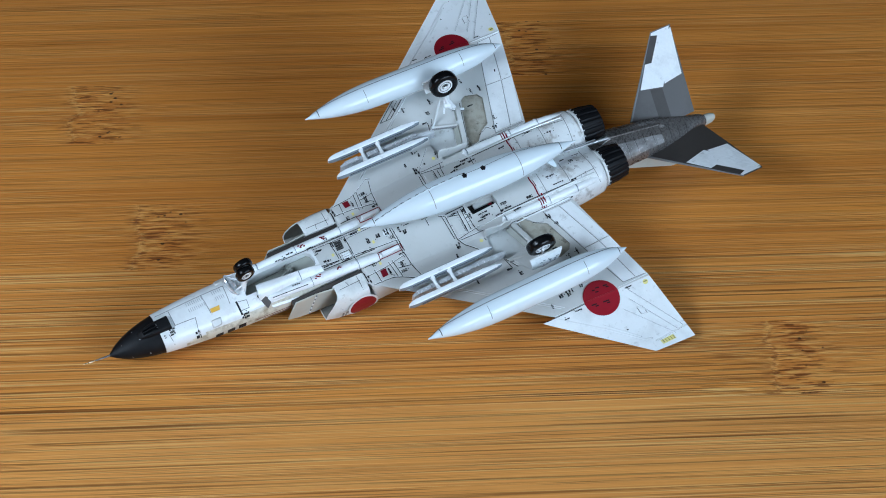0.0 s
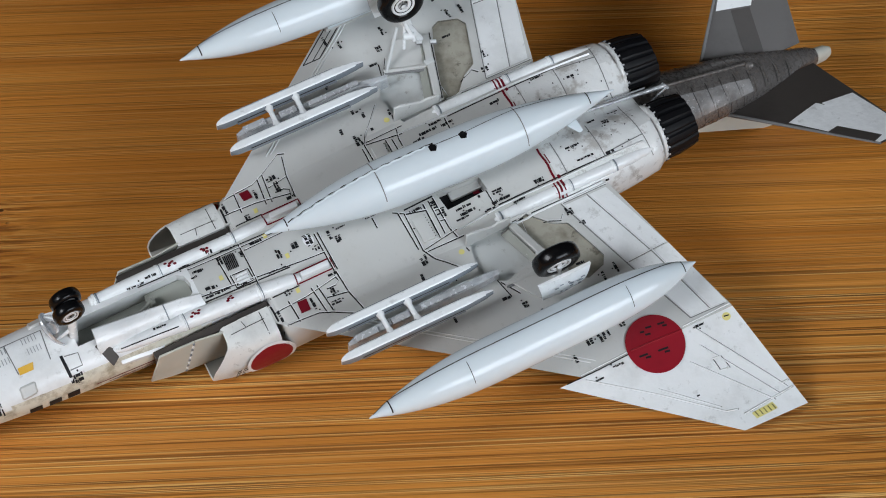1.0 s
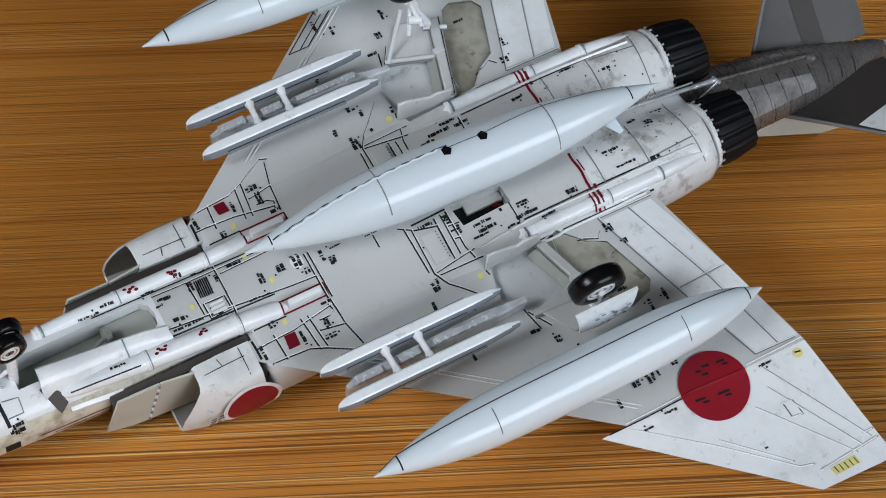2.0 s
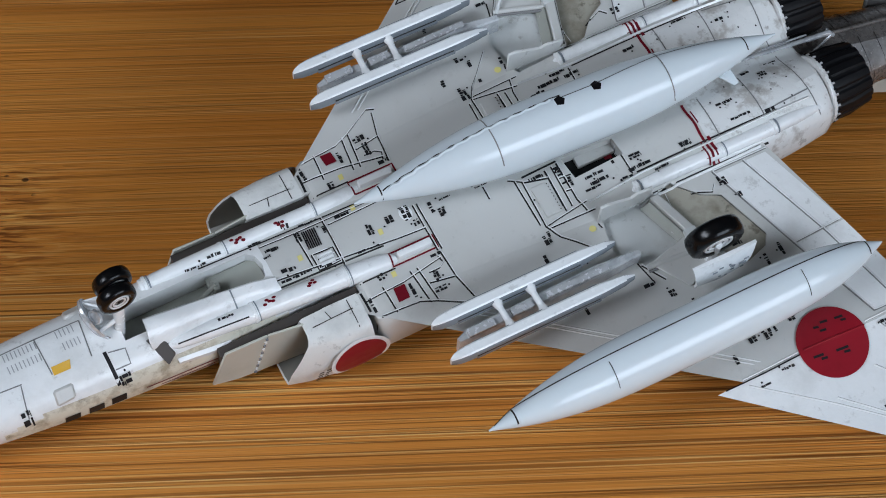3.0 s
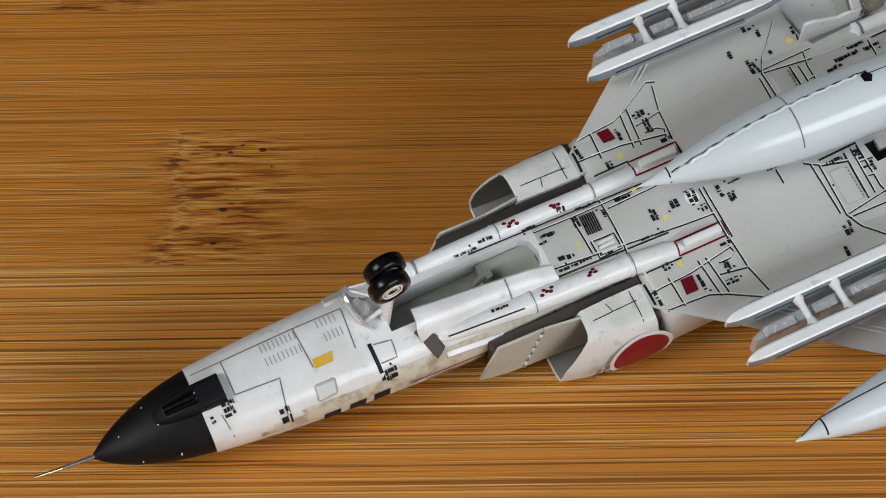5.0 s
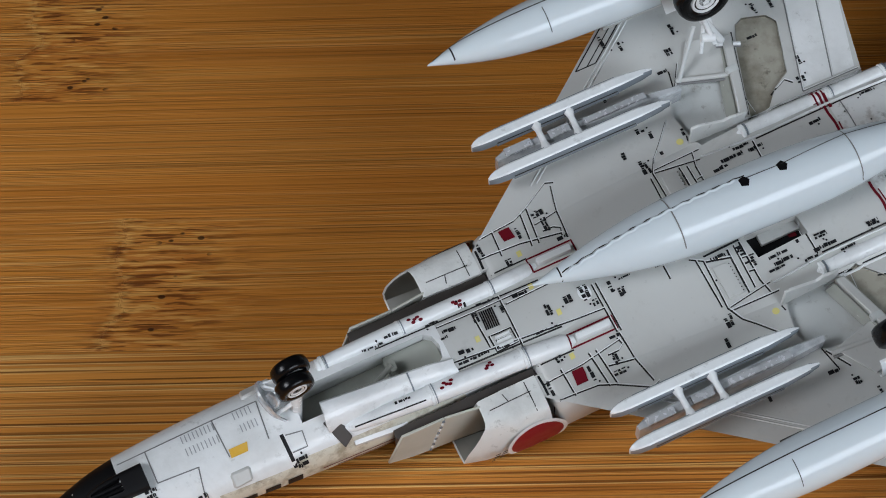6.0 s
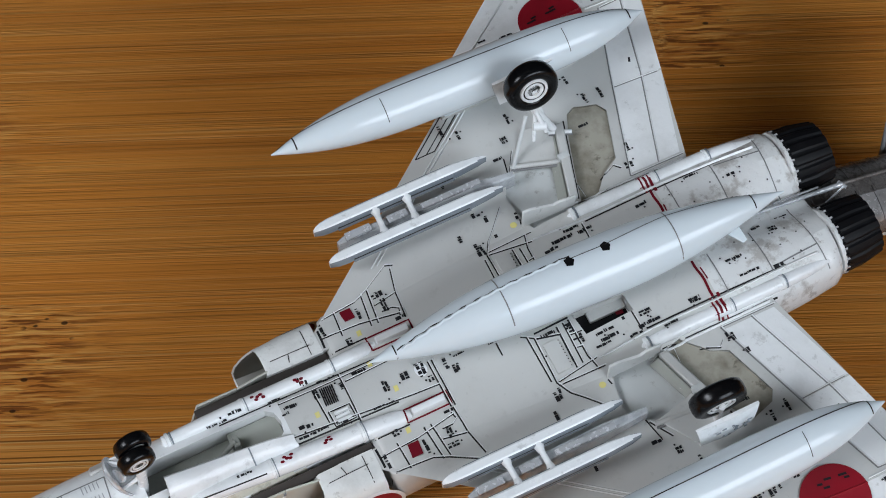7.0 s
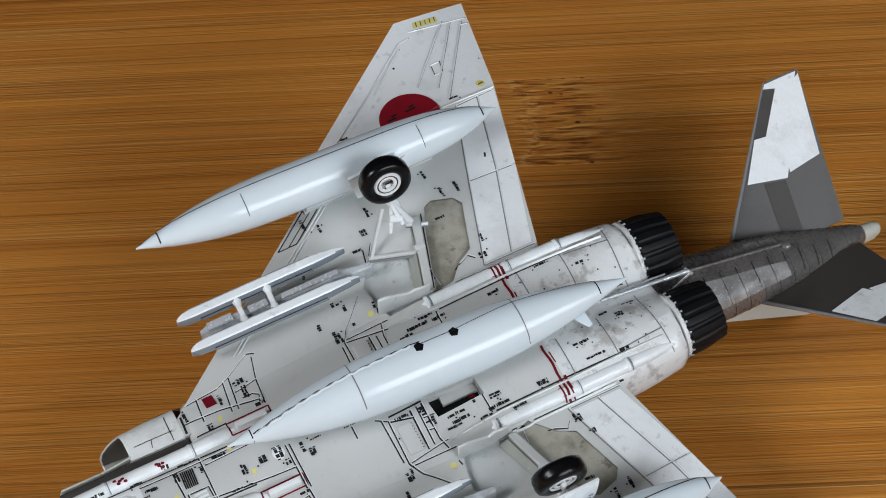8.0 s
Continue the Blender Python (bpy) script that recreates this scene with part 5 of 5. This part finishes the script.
FAR = [(8.0, 0.54, 0.12, 0.05, 1), (7.16, 0.56, 0.22, 0.04, 1), (7.30, 0.62, 0.20, 0.04, 1), (7.02, 0.50, 0.14, 0.04, 1), (6.42, 0.82, 0.08, 0.16, 0), (6.62, 0.90, 0.04, 0.05, 0), (7.40, 0.55, 0.14, 0.05, 1), (8.60, 0.60, 0.2, 0.03, 1), (8.95, 0.45, 0.12, 0.03, 1), (6.62, 1.10, 0.04, 0.10, 0), (6.90, 1.05, 0.03, 0.20, 0)]
SIDE = [(4.71, 0.73, 0.04, 0.16, 0), (4.89, 0.51, 0.07, 0.07, 0), (5.09, 0.75, 0.035, 0.15, 0), (5.35, 0.71, 0.06, 0.14, 0), (5.33, 0.84, 0.12, 0.06, 0), (5.42, 0.53, 0.10, 0.04, 1), (8.10, 1.88, 0.05, 0.15, 0), (8.27, 1.86, 0.04, 0.14, 0), (8.14, 1.02, 0.10, 0.10, 0), (8.22, 1.20, 0.04, 0.10, 0), (7.30, 2.0, 0.04, 0.14, 0), (7.16, 1.80, 0.06, 0.08, 1), (7.02, 1.64, 0.12, 0.05, 1)]
OUTER = [(7.58, 2.50, 0.10, 0.10, 0), (7.73, 2.50, 0.10, 0.14, 0), (7.82, 2.44, 0.03, 0.2, 0), (8.0, 2.47, 0.07, 0.08, 0), (8.74, 2.865, 0.14, 0.03, 1), (7.47, 2.93, 0.10, 0.03, 1), (7.72, 2.875, 0.14, 0.03, 1), (8.36, 3.55, 0.04, 0.03, 1), (9.27, 3.20, 0.03, 0.08, 0), (8.98, 1.5, 0.03, 0.05, 0), (6.55, 1.18, 0.10, 0.05, 0), (6.30, 1.02, 0.05, 0.10, 0), (7.95, 1.62, 0.10, 0.05, 1), (8.02, 2.15, 0.05, 0.12, 0), (7.35, 2.62, 0.05, 0.10, 0), (6.65, 2.17, 0.05, 0.2, 0), (6.78, 2.05, 0.05, 0.1, 0), (6.4, 1.62, 0.05, 0.08, 0)]
MORE = [(3.42, 0.26, 0.22, 0.03, 1), (3.62, 0.30, 0.14, 0.03, 1), (4.0, 0.25, 0.12, 0.04, 1), (4.32, 0.30, 0.08, 0.05, 1), (4.2, -0.20, 0.3, 0.025, 1), (4.5, -0.21, 0.16, 0.03, 1), (4.9, -0.22, 0.22, 0.025, 1), (4.52, 0.24, 0.2, 0.03, 1), (6.58, -0.26, 0.16, 0.04, 1), (6.86, -0.44, 0.05, 0.1, 0), (6.80, -0.28, 0.06, 0.06, 0), (6.1, -0.10, 0.14, 0.02, 1), (5.75, -0.06, 0.12, 0.02, 1), (7.68, -0.68, 0.14, 0.04, 1), (7.3, -0.44, 0.03, 0.03, 0), (8.9, -0.14, 0.1, 0.03, 1), (9.2, -0.12, 0.2, 0.02, 1), (9.2, 0.1, 0.2, 0.02, 1)]
for item in FORE + AFT + FAR + MORE:
    stencil(ink, *item)
for s, y, w, h, along in SIDE + OUTER:
    for side in SIDES:
        stencil(ink, s, side * y, w, h, along)
for i in range(7):
    stroke(ink, [(4.42 + 0.02 * i, -0.02), (4.43 + 0.02 * i, 0.17)], 0.013, belly, ALL, lift=0.008)
for s, z in ((1.93, -0.03), (2.15, -0.03), (2.36, -0.025)):
    patch(ink, [(s - 0.075, z - 0.16), (s + 0.065, z - 0.16), (s + 0.075, z - 0.02), (s - 0.065, z - 0.02)], flank(-1))
for i in range(26):
    s, y = random.uniform(8.3, 9.4), random.choice((-1, 1)) * random.uniform(0.15, 0.62)
    disc(ink, (s, y), 0.009, 0.009, belly, ALL, 0.006, 1, 8)
for side in SIDES:
    for i in range(4):
        for j in range(2):
            a = 4.02 + 0.075 * j + 0.012 * i
            stroke(ink, [(a, -0.40 + 0.035 * i), (a + random.uniform(0.03, 0.06), -0.40 + 0.035 * i)], 0.018, intake_side(side), step=0.02)
    for s, y, w in ((8.12, 2.66, 0.05), (8.20, 2.64, 0.07), (8.16, 2.71, 0.06), (8.34, 2.66, 0.08), (8.38, 2.70, 0.05), (7.98, 2.90, 0.10), (8.04, 2.94, 0.06), (8.20, 2.93, 0.12), (8.26, 2.97, 0.06)):
        stroke(ink, [(s, side * y), (s + w, side * (y + 0.01))], 0.022, wing_face, None, lift=0.020)
    for i in range(5):
        stroke(ink, [(8.84 + 0.055 * i, side * 3.965), (8.855 + 0.055 * i, side * 4.03)], 0.009, wing_face, None, lift=0.012)
    stroke(ink, [(9.05, side * 2.895), (9.11, side * 2.905)], 0.014, wing_face, None, lift=0.014)
    stroke(ink, [(7.12, side * 2.828), (7.50, side * 2.832), (7.92, side * 2.822)], 0.012, wing_face, None, lift=0.012)
    for a, b in (((6.46, 0.25), (6.69, 0.31)), ((6.70, 0.23), (6.69, 0.62)), ((6.83, 0.21), (6.83, 0.46)), ((6.77, 0.27), (6.83, 0.27)), ((6.77, 0.33), (6.83, 0.33)), ((6.77, 0.42), (6.83, 0.42)), ((6.48, 0.20), (6.84, 0.19))):
        stroke(ink, [(a[0], side * a[1]), (b[0], side * b[1])], 0.019, belly, ALL, step=0.03)
tagged(decal("stencil", ink, INK, "tiny black stencil bars"), kind="stuff")

# camouflage patches under the stabilators
for side in SIDES:
    bm = bmesh.new()
    patch(bm, [(11.28, side * 0.86), (11.73, side * 0.76), (12.40, side * 1.70), (11.92, side * 1.70)], lift=0.004)
    patch(bm, [(11.78, side * 0.80), (12.25, side * 0.86), (12.405, side * 1.70), (12.0, side * 1.5)], lift=0.0055)
    decal("white_patch", bm, WHITE, "white camouflage patch")
    bm = bmesh.new()
    patch(bm, [(11.90, side * 1.66), (12.03, side * 1.62), (11.70, side * 1.22), (11.55, side * 1.24)], lift=0.008)
    patch(bm, [(11.46, side * 0.80), (11.70, side * 0.75), (11.64, side * 0.24), (11.40, side * 0.30)], lift=0.0065)
    decal("dark_patch", bm, STABDARK, "dark brown camouflage patch")

# ---- bamboo strips ----
for i in range(-23, 26):
    knot = NODES.get(i, random.uniform(-0.15, 0.15))
    bm = bmesh.new()
    bevelled_box(bm, -60 - knot * 100, 60 - knot * 100, 0.003, 1.757, -1.5, 0, 0.004)
    ob = part("strip", bm, NEARLIT if i < -2 else RIDGED if i < 0 else BAMBOO, table, smooth=False)
    ob.location = (knot, i * STRIP + 0.001, 0)
